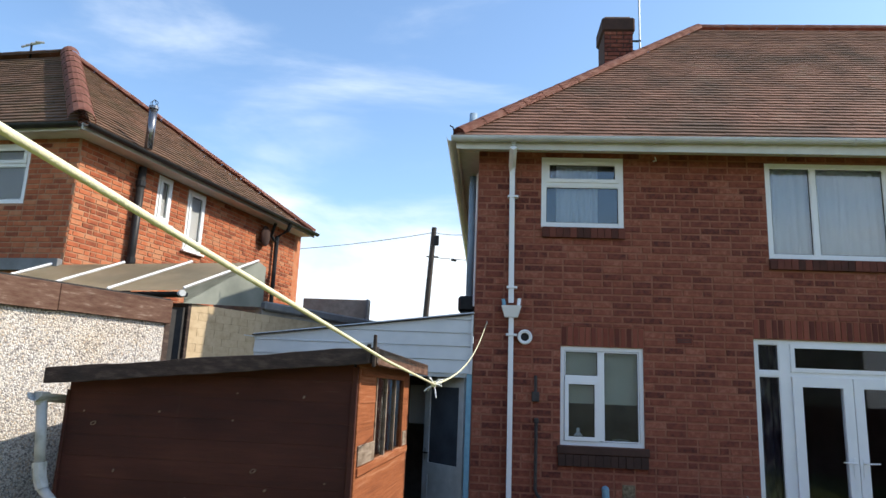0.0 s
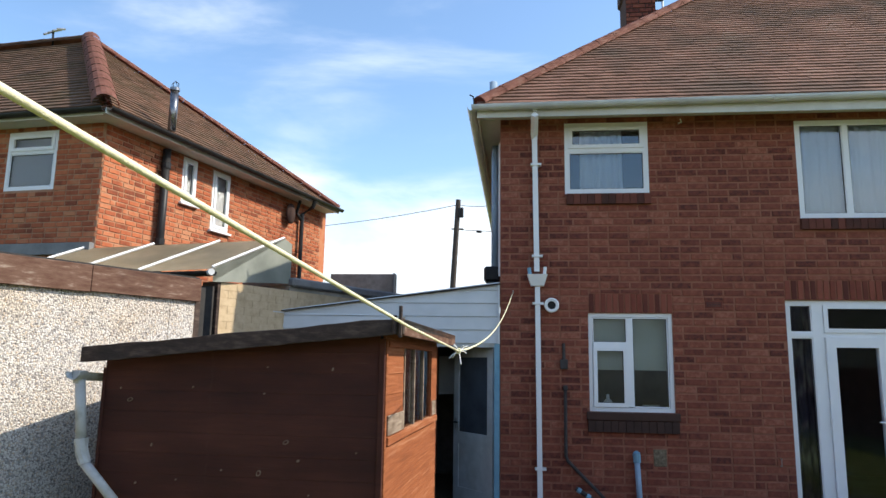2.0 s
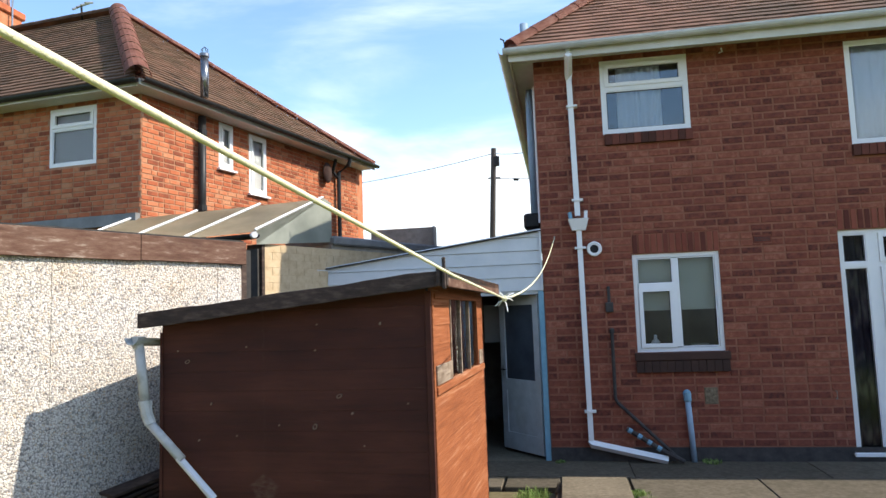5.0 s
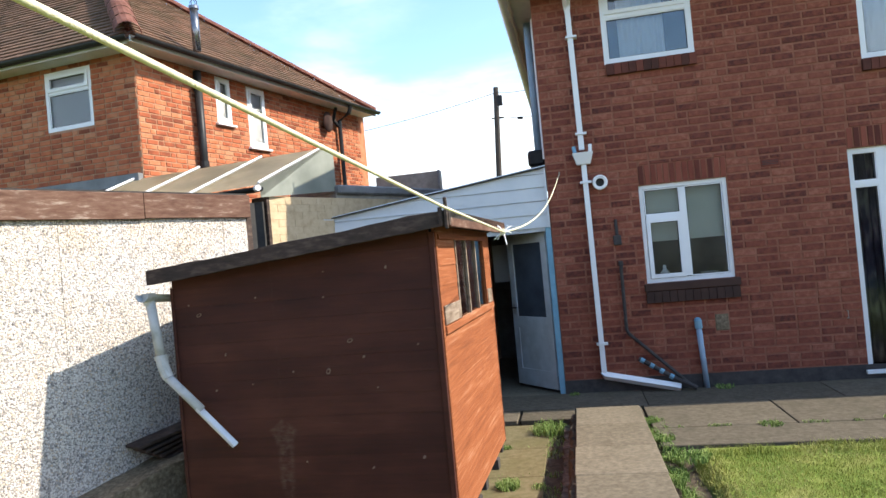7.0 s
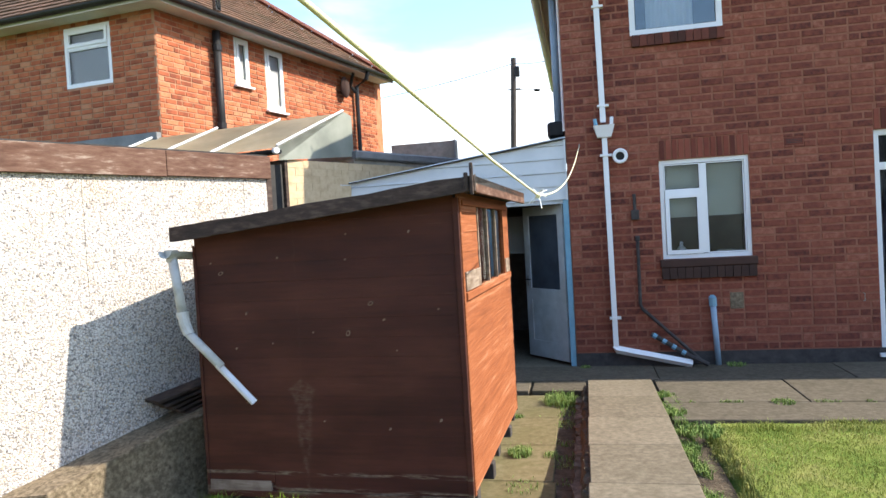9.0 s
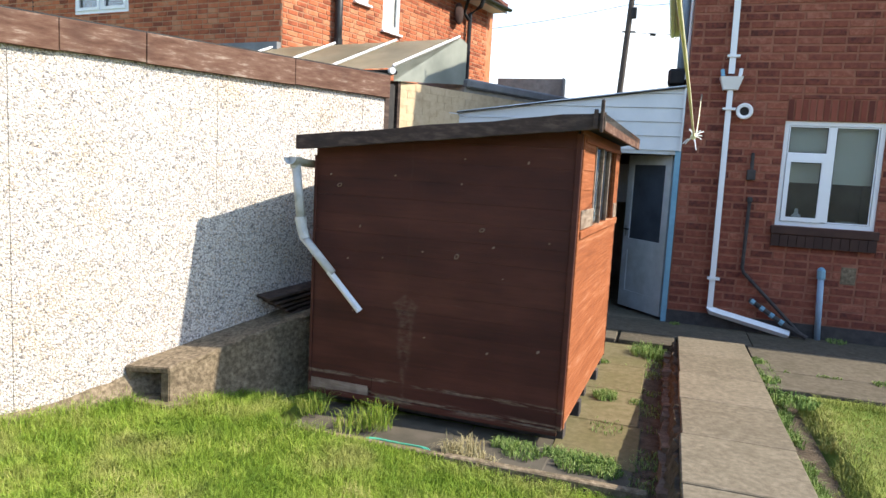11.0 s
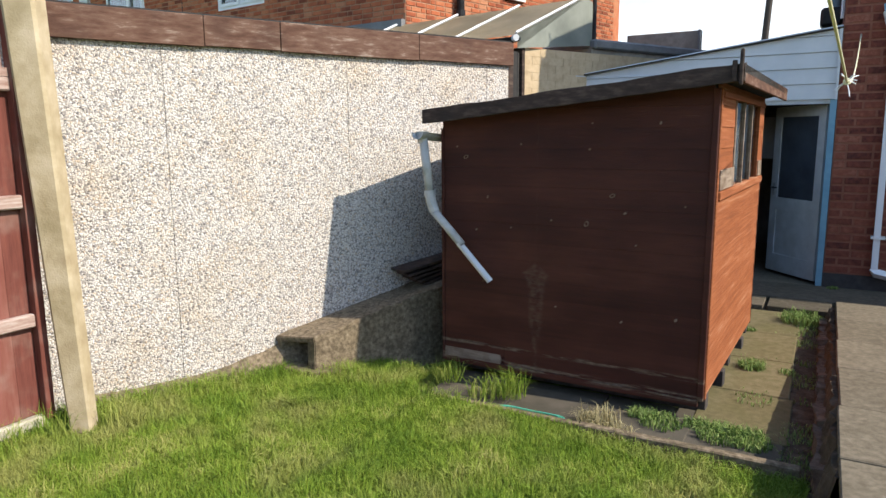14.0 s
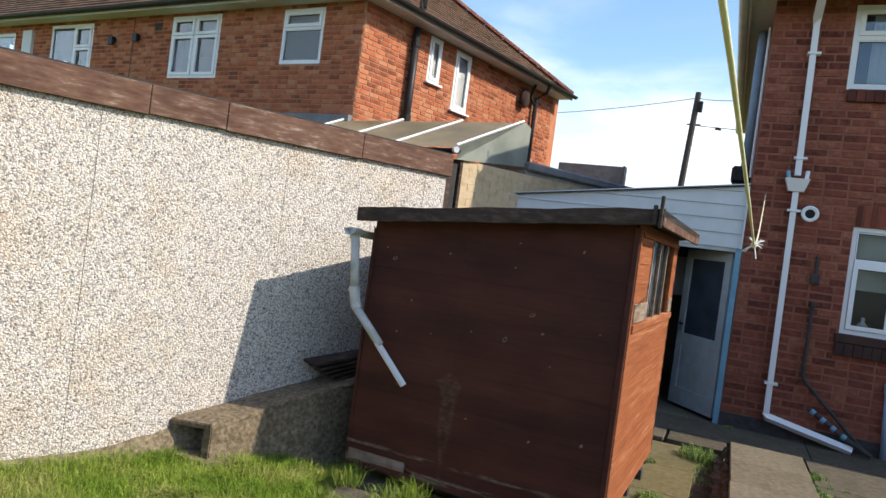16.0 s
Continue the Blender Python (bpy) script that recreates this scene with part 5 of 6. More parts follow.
part("chimney_top", boxed(-10.2, -9.55, 10.45, 11.15, 7.36, 7.50, bevel=0.02), "brick_orange", nc)
for x in (-10.02, -9.74):
    part("chimney_pot", tube([(x, 10.8, 7.48), (x, 10.8, 7.63), (x, 10.8, 7.83)], [0.13, 0.11, 0.12], 12), "hip", nc)
part("aerial_pole", tube([(-9.53, 10.8, 7.0), (-9.53, 10.8, 8.9)], 0.016, 6), "metal", nc)
for k in range(5):
    part("aerial_rod", tube([(-9.73, 10.6 + 0.1 * k, 8.1 + 0.07 * k), (-9.33, 10.6 + 0.1 * k, 8.1 + 0.07 * k)], 0.008, 5), "metal", nc)
ae = thing("roof_aerial", (-8.0, 10.65, 7.0), "small grey aerial standing on the roof ridge", "aerial")
part("pole", tube([(-7.95, 10.6, 6.95), (-7.97, 10.6, 7.24)], 0.018, 6), "black", ae)
for k in range(4):
    part("rod", tube([(-8.10 + 0.08 * k, 10.55, 7.17 + 0.03 * k), (-8.04 + 0.07 * k, 10.7, 7.30 + 0.01 * k)], 0.020, 5), "metal", ae)

# ---- neighbour's carport and boundary wall ----
bw = thing("boundary_wall", (-3.3, 8.5, -0.1), "buff concrete block wall beside the passage", "wall")
BU = Vector((math.sin(radians(27.2)), math.cos(radians(27.2)), 0))
BN = Vector((BU.y, -BU.x, 0))
bwm = basis((-3.185, 7.44, 0), BU, BN)
part("wall", boxed(0, 4.4, 0.004, 0.2, -0.15, 2.50, bwm), "block", bw, "buff block wall")
part("wall_top", boxed(1.05, 4.45, -0.05, 0.9, 2.55, 2.66, bwm, bevel=0.02), "lead", bw, "grey lead roof edge")
part("wall_top", boxed(1.05, 4.4, 0.01, 0.85, 2.50, 2.56, bwm), "render", bw)
blk = bpy.data.meshes.new("block")
vs, fs = brick_faces(-0.1158, 0.1158, -0.0420, 0.0420, 0.0005, 0.01, 0.001)
blk.from_pydata(vs, [], fs)
blk.materials.append(M["block"])
for r in range(29):
    for k in range(6):
        ob = new("block", blk)
        ob.parent = bw
        ob.matrix_parent_inverse = PLACE[bw].inverted()
        ob.matrix_basis = bwm @ pose(0.125 + 0.117 * (r % 2) + 0.234 * k, 0, 2.455 - 0.0855 * r)
part("end_pier", boxed(-0.03, 0.008, -0.014, 0.25, -0.15, 2.50, bwm), "fascia", bw)
cp = thing("carport", (-4.0, 8.5, 2.5), "lean-to carport with bronze sheet roof and white glazing bars", "carport")
LOW_A, LOW_B = Vector((-5.52, 6.94, 2.47)), Vector((-3.215, 7.30, 2.62))
HI_A, HI_B = Vector((-5.08, 7.90, 2.95)), Vector((-2.79, 8.30, 3.12))


def sheet(pts, thick, mat, name, parent, label=""):
    bm = bmesh.new()
    f = bm.faces.new([bm.verts.new(p) for p in pts])
    bmesh.ops.solidify(bm, geom=[f], thickness=thick)
    return part(name, bm, mat, parent, label)


sheet([LOW_A, LOW_B, HI_B, HI_A], 0.012, "poly", "roof_sheet", cp, "bronze tinted roof sheet")
sheet([LOW_B + Vector((0.014, 0, 0.006)), HI_B + Vector((0.014, 0, 0.006)), HI_B + Vector((0.064, 0.116, -0.04)), HI_B + Vector((0.064, 0.116, -0.53)), LOW_B + Vector((0.014, 0, -0.14))], 0.015, "green_panel", "end_panel", cp, "grey-green gable panel")
for k in range(4):
    f = k / 3
    p, q = LOW_A.lerp(LOW_B, f), HI_A.lerp(HI_B, f)
    part("glazing_bar", tube([p + Vector((0, 0, 0.022)), q + Vector((0, 0, 0.022))], 0.016, 4), "upvc", cp)
part("gutter", channel([LOW_A + Vector((-0.5, -0.1, -0.03)), LOW_B + Vector((0.06, -0.05, -0.03))], 0.05), "black", cp)
part("gutter_end", tube([LOW_B + Vector((0.02, -0.10, -0.05)), LOW_B + Vector((0.06, -0.14, -0.05))], 0.036, 10), "upvc_grey", cp)
part("flashing", boxed(ru(-7.2), ru(-5.02), -0.09, -0.01, 2.88, 3.02, nrear), "lead", cp, "lead flashing along the brick wall")
part("eave_beam", tube([LOW_A - Vector((0, 0, 0.05)), LOW_B - Vector((0, 0, 0.05))], 0.03, 4), "fascia", cp)
part("front_boarding", boxed(-5.5, -3.22, 7.36, 7.40, -0.12, 2.44), "felt", cp, "dark timber boarding")
fr = thing("flat_roof_outhouse", (-3.0, 12.5, -0.1), "grey flat-roofed outhouse with stone upstand", "outbuilding")
part("wall", boxed(-3.5, -2.24, 12.55, 14.0, -0.1, 2.94), "render", fr)
part("upstand", boxed(-3.4, -2.22, 12.6, 12.8, 2.94, 3.26, bevel=0.01), "render", fr, "grey cement upstand")
part("trim", boxed(-2.22, -2.19, 12.58, 12.82, 2.9, 3.27), "lead", fr)

# ---- garage ----
GD, GN = Vector((math.sin(radians(27.2)), math.cos(radians(27.2)), 0)), Vector((math.cos(radians(27.2)), -math.sin(radians(27.2)), 0))
G0 = Vector((-4.166, 2.75, 0))
gm = basis(G0, GD, GN)
gy = lambda y: (y - G0.y) / GD.y
garage = thing("garage", G0 + GD * 1.5 - GN * 1.3, "concrete sectional garage faced in white pebble-dash", "garage")
GE = gy(5.76)
edges = [-3.2, -1.9, -0.62, 0.592, 0.592 + 1.28, 0.592 + 2.56, GE]
edges[-1] = max(GE, edges[-2] + 0.2)
for a, b in zip(edges, edges[1:]):
    part("panel", boxed(a + 0.0012, b - 0.0012, 0.0, 0.06, -0.15, 2.20, gm, bevel=0.002), "pebble", garage, "pebble-dash concrete panel")
part("backing", boxed(-3.2, GE, 0.05, 0.08, -0.15, 2.2, gm), "render", garage)
cuts = [-3.2, -0.9, 0.855, 1.365, gy(4.95), GE + 0.03]
for k, (a, b) in enumerate(zip(cuts, cuts[1:])):
    part("fascia_board", boxed(a + 0.002, b - 0.002, -0.035 - 0.003 * (k % 2), -0.004, 2.130 - 0.006 * (k % 2), 2.320, gm, bevel=0.004), "bargeboard", garage, "flaking brown painted fascia board")
part("roof", boxed(-3.2, GE + 0.05, 0.03, 2.7, 2.312, 2.341, gm), "felt", garage, "dark felted roof")
part("end_wall", boxed(GE - 0.002, GE + 0.06, 0.01, 2.6, -0.15, 2.31, gm), "fascia", garage, "dark brown end board")
part("corner_post", boxed(GE + 0.0, GE + 0.12, 0.03, 0.12, -0.15, 2.26, gm), "felt", garage)
part("far_wall", boxed(-3.2, GE, 2.55, 2.6, -0.15, 2.28, gm), "render", garage)


ledge = thing("concrete_ledge", (-3.2, 4.0, -0.1), "crumbling concrete ledge with a near-black block standing in for the shade inside the hollow end", "ledge")
LZ = lambda u: 0.163 + 0.225 * (u - 1.40)


def ledge_block(u0, u1, w0, w1, low, high):
    """A block beside the garage wall: w is the distance out from it; low and high give its bottom and top along u."""
    bm = boxed(u0, u1, -w1, -w0, 0, 1)
    bmesh.ops.subdivide_edges(bm, edges=[e for e in bm.edges if abs(e.verts[0].co.x - e.verts[1].co.x) > 0.1], cuts=max(1, int((u1 - u0) / 0.09)), use_grid_fill=True)
    for v in bm.verts:
        v.co.x += 0.5 * (-v.co.y - 0.33) * max(0.0, 1 - (v.co.x - 1.40) / 0.6)
        wob = 0.014 * noise.noise(v.co * 7) + 0.010 * noise.noise(v.co * 25)
        v.co.z = (high(v.co.x) + wob) if v.co.z > 0.5 else low(v.co.x)
        if v.co.y < -w1 + 0.01:
            v.co.y += wob
    bmesh.ops.bevel(bm, geom=[e for e in bm.edges if len(e.link_faces) == 2 and e.calc_face_angle() > 0.9], offset=0.006, segments=2, affect="EDGES")
    bm.transform(gm)
    return bm


flat = lambda z: (lambda u: z)
part("top", ledge_block(1.40, 3.3, 0.004, 0.33, lambda u: LZ(u) - 0.042, LZ), "concrete", ledge)
part("side", ledge_block(1.405, 3.3, 0.265, 0.3285, flat(-0.22), lambda u: LZ(u) - 0.030), "concrete", ledge)
part("side", ledge_block(1.405, 3.3, 0.006, 0.05, flat(-0.22), lambda u: LZ(u) - 0.030), "concrete", ledge)
# felt-dark block closes the concrete hollow and stands in for its shade
part("back", ledge_block(1.75, 1.85, 0.051, 0.264, flat(-0.22), lambda u: LZ(u) - 0.043), "felt", ledge, "near-black block standing in for the shade inside the hollow")
part("step", ledge_block(1.34, 1.62, 0.03, 0.40, flat(-0.22), flat(-0.075)), "concrete", ledge, "low concrete toe")
bm = bmesh.new()
rnd = random.Random(8)
rows = []
for k in range(16):
    y = 2.7 + (4.3 - 2.7) * k / 15
    q = gm @ Vector((gy(y), 0, 0))
    w = 0.07 + 0.02 * rnd.random()
    h = -0.09 + 0.26 * max(0, (k - 6) / 9) ** 1.3 + rnd.uniform(-0.008, 0.008)
    rows.append([bm.verts.new(v) for v in ((q.x + w * 1.3, q.y - w * 0.5, -0.15), (q.x + w, q.y - w * 0.4, h - 0.05), (q.x + 0.003, q.y - 0.001, h + 0.03))])
for a, b in zip(rows, rows[1:]):
    for k in range(2):
        bm.faces.new((a[k], a[k + 1], b[k + 1], b[k]))
part("haunch", bm, "concrete", ledge, "concrete footing along the wall")
for k in range(5):
    p = thing("plank", gm @ Vector((2.7, -0.12, LZ(2.7))), "dark weathered plank stacked on the concrete ledge", "plank", "planks on the ledge")
    m = gm @ Matrix.Translation((2.72, -0.12 + 0.012 * (k % 3), LZ(2.72) + 0.013 + 0.030 * k)) @ Matrix.Rotation(radians(-13.7 + 1.3 * k), 4, "Y") @ Matrix.Rotation(radians(1.2 * (k % 3 - 1)), 4, "Z")
    part("board", boxed(-0.33 - 0.05 * k, 0.55, -0.10, 0.09, -0.011, 0.011, m, bevel=0.003), "fascia", p)

# ---- fence ----
fence = thing("fence", (-4.05, 1.2, -0.1), "red-brown timber fence with vertical boards and bare rails", "fence")
for k in range(18):
    y = 2.42 - 0.128 * k
    part("board", boxed(-4.085 + 0.006 * (k % 2), -4.068 + 0.006 * (k % 2), y - 0.124, y, -0.02, 1.80), "fence", fence)
for z in (0.50, 1.17, 1.80):
    part("rail", boxed(-4.066, -4.02, 0.1, 2.42, z, z + 0.075, bevel=0.008), "rail", fence, "bare weathered rail")
part("gravel_board", boxed(-4.09, -4.03, 0.1, 2.44, -0.15, -0.025, bevel=0.01), "gravel_board", fence, "pale gravel board")
part("top_rail", boxed(-4.09, -4.02, 0.1, 2.43, 1.875, 1.92), "rail", fence)
for k in range(9):
    y = 2.40 - 0.26 * k
    part("lattice", boxed(-4.075, -4.06, y - 0.035, y, 1.92, 2.35), "rail", fence)
part("edge_batten", boxed(-4.06, -4.00, 2.405, 2.455, -0.05, 2.35, bevel=0.004), "fence", fence)
bm = bmesh.new()
fp = [(-3.845, 2.515, -0.2, 0.062), (-3.845, 2.515, -0.05, 0.062), (-3.905, 2.50, 1.1, 0.074), (-3.985, 2.49, 2.45, 0.088), (-3.99, 2.49, 2.51, 0.086), (-3.99, 2.49, 2.535, 0.070)]
rings = []
for x, y, z, w in fp:
    rings.append([bm.verts.new(Vector((x, y, z)) + Matrix.Rotation(radians(35), 3, "Z") @ Vector((a * w, b * w * 0.8, 0))) for a, b in ((-1, -0.8), (-0.8, -1), (0.8, -1), (1, -0.8), (1, 1), (-1, 1))])
for a, b in zip(rings, rings[1:]):
    for k in range(6):
        bm.faces.new((a[k], a[(k + 1) % 6], b[(k + 1) % 6], b[k]))
bm.faces.new(rings[-1])
whole("fence_post", bm, "post", "buff concrete fence post standing in the grass", "fence post")

# unseen fence and tall wall, added to enclose the garden and darken glass reflections
garden_fence = thing("garden_fence", (2.5, -14, -0.13), "plain brown timber fence added out of view to close the garden", "fence")
whole("wall_south", boxed(-14, 16, -14.3, -14.0, -0.25, 5.0), "render", "plain grey wall added out of view to darken the window reflections", "wall", "structure")
for k in range(10):
    part("panel", boxed(-4.1, -4.06, -14 + 1.4 * k, -12.62 + 1.4 * k, -0.25, 1.7), "fence", garden_fence)
for k in range(15):
    part("panel", boxed(9.36, 9.4, -14 + 1.48 * k, -12.54 + 1.48 * k, -0.25, 1.7), "fence", garden_fence)

# ---- shed ----
shed = thing("shed", (-1.65, 5.8, LOW), "small stained timber shed with sloping roof, shade coloured into its front boards", "shed")
X0, X1, Y0, Y1 = -2.565, -0.745, 4.43, 6.52
ZB = lambda x: -0.075 + (x - X0) / (X1 - X0) * 0.045
ZT = lambda x: 1.66 + (x - X0) / (X1 - X0) * 0.185


def board_front(x0, x1, z0, z1, y, mat, name="board", label="", thick=0.016):
    """A front board, cut off along the slope of the roof."""
    cut = lambda z: X0 + (z - 1.66) / 0.185 * (X1 - X0)
    lo = max(x0, cut(z0)) if z0 > ZT(x0) else x0
    if lo >= x1 - 0.01:
        return
    pts = [(lo, z0), (x1, z0)]
    if ZT(x1) <= z1:
        pts += [(x1, ZT(x1)), (lo, max(z0 + 0.001, ZT(lo)))]
    elif ZT(lo) >= z1:
        pts += [(x1, z1), (lo, z1)]
    else:
        pts += [(x1, z1), (cut(z1), z1), (lo, max(z0 + 0.001, ZT(lo)))]
    bm = bmesh.new()
    a = [bm.verts.new((x, y + (0.0020 if z > z0 + 0.002 else 0.0), z)) for x, z in pts]
    b = [bm.verts.new((x, y + thick, z)) for x, z in pts]
    bm.faces.new(a)
    bm.faces.new(b[::-1])
    for k in range(len(pts)):
        bm.faces.new((a[k], a[(k + 1) % len(pts)], b[(k + 1) % len(pts)], b[k]))
    part(name, bm, mat, shed, label)


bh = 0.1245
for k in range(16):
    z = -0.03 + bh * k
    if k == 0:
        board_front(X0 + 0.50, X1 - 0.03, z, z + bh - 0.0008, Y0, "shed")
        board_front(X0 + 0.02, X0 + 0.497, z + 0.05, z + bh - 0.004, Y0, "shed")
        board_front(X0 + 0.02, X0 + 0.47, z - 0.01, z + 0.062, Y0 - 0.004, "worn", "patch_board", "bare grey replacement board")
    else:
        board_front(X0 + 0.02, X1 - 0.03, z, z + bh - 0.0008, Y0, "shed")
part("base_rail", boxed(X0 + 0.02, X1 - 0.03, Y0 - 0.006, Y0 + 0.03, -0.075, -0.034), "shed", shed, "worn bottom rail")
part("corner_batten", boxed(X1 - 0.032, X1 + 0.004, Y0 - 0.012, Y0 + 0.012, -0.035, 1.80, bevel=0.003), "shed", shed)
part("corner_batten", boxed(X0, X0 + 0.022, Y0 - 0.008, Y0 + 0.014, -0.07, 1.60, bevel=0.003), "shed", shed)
HOLE = (5.02, 6.20, 1.215, 1.755)
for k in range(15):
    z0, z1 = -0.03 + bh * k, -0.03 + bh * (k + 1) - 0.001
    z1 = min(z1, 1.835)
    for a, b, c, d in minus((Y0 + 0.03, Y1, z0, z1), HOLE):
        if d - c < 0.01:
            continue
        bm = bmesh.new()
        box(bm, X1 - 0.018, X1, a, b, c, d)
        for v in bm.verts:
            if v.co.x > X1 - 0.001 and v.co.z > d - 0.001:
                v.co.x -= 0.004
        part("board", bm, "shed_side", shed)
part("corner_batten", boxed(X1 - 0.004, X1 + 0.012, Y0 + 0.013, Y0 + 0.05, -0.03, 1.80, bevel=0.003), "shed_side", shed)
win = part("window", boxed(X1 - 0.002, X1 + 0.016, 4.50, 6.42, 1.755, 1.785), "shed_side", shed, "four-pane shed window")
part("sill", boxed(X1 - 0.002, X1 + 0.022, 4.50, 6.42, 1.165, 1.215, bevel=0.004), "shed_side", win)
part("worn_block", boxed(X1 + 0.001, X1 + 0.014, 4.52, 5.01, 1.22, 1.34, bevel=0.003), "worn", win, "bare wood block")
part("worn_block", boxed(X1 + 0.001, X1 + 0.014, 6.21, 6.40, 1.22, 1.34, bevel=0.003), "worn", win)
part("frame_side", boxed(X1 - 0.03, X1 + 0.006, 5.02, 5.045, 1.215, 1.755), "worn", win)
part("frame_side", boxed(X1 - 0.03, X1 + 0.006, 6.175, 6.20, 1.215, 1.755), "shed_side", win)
for y in (5.43, 5.81):
    part("mullion", boxed(X1 - 0.03, X1 + 0.002, y - 0.014, y + 0.014, 1.215, 1.755), "worn", win)
for a, b in ((5.045, 5.416), (5.444, 5.796), (5.824, 6.175)):
    pn = part("pane", boxed(X1 - 0.018, X1 - 0.014, a, b, 1.215, 1.755), "dusty_glass", win)
    pn.visible_shadow = False
part("back_wall", boxed(X0, X1, Y1 - 0.018, Y1, -0.05, 1.47), "shed", shed)
bm = boxed(X0, X0 + 0.018, Y0 + 0.02, Y1 - 0.02, -0.06, 1.655)
for v in bm.verts:
    if v.co.z > 1 and v.co.y > Y1 - 0.1:
        v.co.z = 1.48
part("side_wall", bm, "shed", shed)
# unseen sheet added to stop bright light showing between the front boards
part("lining", boxed(X0 + 0.02, X1 - 0.03, Y0 + 0.018, Y0 + 0.024, -0.03, 1.655), "shed", shed)
part("floor", boxed(X0 + 0.02, X1 - 0.02, Y0 + 0.02, Y1 - 0.02, -0.03, 0.0), "worn", shed)
cl = curtain(basis((X1 - 0.06, 5.9, 0), (0, 1, 0), (1, 0, 0)), -0.08, 0.06, 1.2, 1.78, 0, "curtain", "shed_cloth", "pale cloth strip hanging in the shed window", 2, 0.012)
bm = bmesh.new()
RX0, RX1, RY0, RY1 = -2.625, -0.605, 4.275, 6.70
rz = lambda x: 1.715 + (x - RX0) / (RX1 - RX0) * 0.195
# unseen back-left corner drops only to set the shadow's slope on the garage
shadow_dip = lambda x, y: -0.20 * (y - RY0) / (RY1 - RY0) * (RX1 - x) / (RX1 - RX0)
vs = [bm.verts.new((x, y, rz(x) + shadow_dip(x, y) - 0.012 + e)) for e in (-0.03, 0.012) for y in (RY0 + 0.02, RY1) for x in (RX0, RX1)]
for f in ((0, 1, 3, 2), (4, 6, 7, 5), (0, 4, 5, 1), (2, 3, 7, 6), (0, 2, 6, 4), (1, 5, 7, 3)):
    bm.faces.new([vs[i] for i in f])
sroof = part("roof", bm, "felt", shed, "felted roof, hidden back corner lowered to shape its shadow")
bm = bmesh.new()
n = 24
rows = []
for k in range(n + 1):
    x = RX0 + (RX1 - RX0) * k / n
    w = 0.004 * math.sin(k * 0.7) + 0.004 * math.sin(k * 1.9) + 0.003 * math.sin(k * 4.3 + 1)
    rows.append([bm.verts.new((x, yy, rz(x) + zz + (w if zz > -0.05 else 0.9 * w * math.cos(k * 1.3)))) for yy, zz in ((RY0, -0.085), (RY0, 0.006), (RY0 + 0.05, 0.012), (RY0 + 0.05, -0.085))])
for a, b in zip(rows, rows[1:]):
    for k in range(4):
        bm.faces.new((a[k], a[(k + 1) % 4], b[(k + 1) % 4], b[k]))
bm.faces.new(rows[0])
bm.faces.new(rows[-1][::-1])
part("fascia", bm, "fascia", sroof, "weathered felt-covered fascia")
part("fascia", boxed(RX1 - 0.022, RX1, RY0 + 0.05, RY1, rz(RX1) - 0.095, rz(RX1) + 0.002, bevel=0.004), "bargeboard", sroof, "flaking brown side fascia")
part("stake", boxed(RX1 - 0.024, RX1 - 0.004, RY0 - 0.022, RY0 - 0.002, 1.80, 1.985, bevel=0.004), "fascia", shed, "short wooden stake on the roof corner")
part("stake", boxed(RX1 - 0.06, RX1 - 0.036, RY0 - 0.022, RY0 - 0.002, 1.82, 1.93, bevel=0.004), "fascia", shed)
for k in range(5):
    y = 4.60 + 0.43 * k
    part("bearer", boxed(X0 + 0.05, X1 - 0.01 + (0.03 if k % 2 else 0.0), y, y + 0.09, LOW, -0.03, bevel=0.004), "plinth", shed, "dark timber bearer")
rnd = random.Random(14)
kn = bpy.data.meshes.new("knot")
ang = [i * math.pi / 4 for i in range(8)]
kn.from_pydata([(math.cos(t), -0.0035, 1.1 * math.sin(t)) for t in ang] + [(1.15 * math.cos(t), 0.008, 1.25 * math.sin(t)) for t in ang], [],
               [tuple(range(8))] + [(i, (i + 1) % 8, 8 + (i + 1) % 8, 8 + i) for i in range(8)])
kn.materials.append(M["knot"])
eye_knot = bpy.data.meshes.new("knot")
eye_knot.from_pydata([(r * math.cos(t), y, 1.2 * r * math.sin(t)) for r, y in ((0.62, 0.004), (0.68, -0.0035), (1.0, -0.0035), (1.08, 0.006)) for t in ang], [],
                     [(8 * q + i, 8 * q + (i + 1) % 8, 8 * q + 8 + (i + 1) % 8, 8 * q + 8 + i) for q in range(3) for i in range(8)])
eye_knot.materials.append(M["knot"])
KNOTS = ((-2.437, 1.476), (-2.368, 1.406), (-1.954, 1.491), (-1.488, 1.46), (-1.063, 1.613), (-1.336, 1.177), (-0.90, 1.129), (-1.734, 1.003), (-1.497, 0.993),
         (-2.022, 0.937), (-1.693, 0.431), (-0.924, 0.442), (-1.254, 1.072), (-2.285, 0.909), (-1.476, 1.619), (-2.231, 0.551), (-1.254, 0.385), (-2.199, 1.137), (-1.181, 0.878))
for k, (x, z) in enumerate(KNOTS):
    ringed = k in (1, 5, 8)
    s = 0.017 if ringed else rnd.uniform(0.006, 0.011)
    ob = new("knot", eye_knot if ringed else kn)
    ob.parent = shed
    ob.matrix_parent_inverse = PLACE[shed].inverted()
    ob.matrix_basis = pose(x, Y0, z, 0, rnd.uniform(20, 70), 0) @ Matrix.Diagonal((s * rnd.uniform(0.6, 0.9), 1, s, 1))
sg = thing("shed_downpipe", (-2.55, 4.28, 0.7), "grey-white shed downpipe ending in an open spout", "downpipe")
part("gutter_stub", channel([(-2.665, 4.27, 1.575), (-2.665, 6.6, 1.44)], 0.05), "old_pipe", sg)
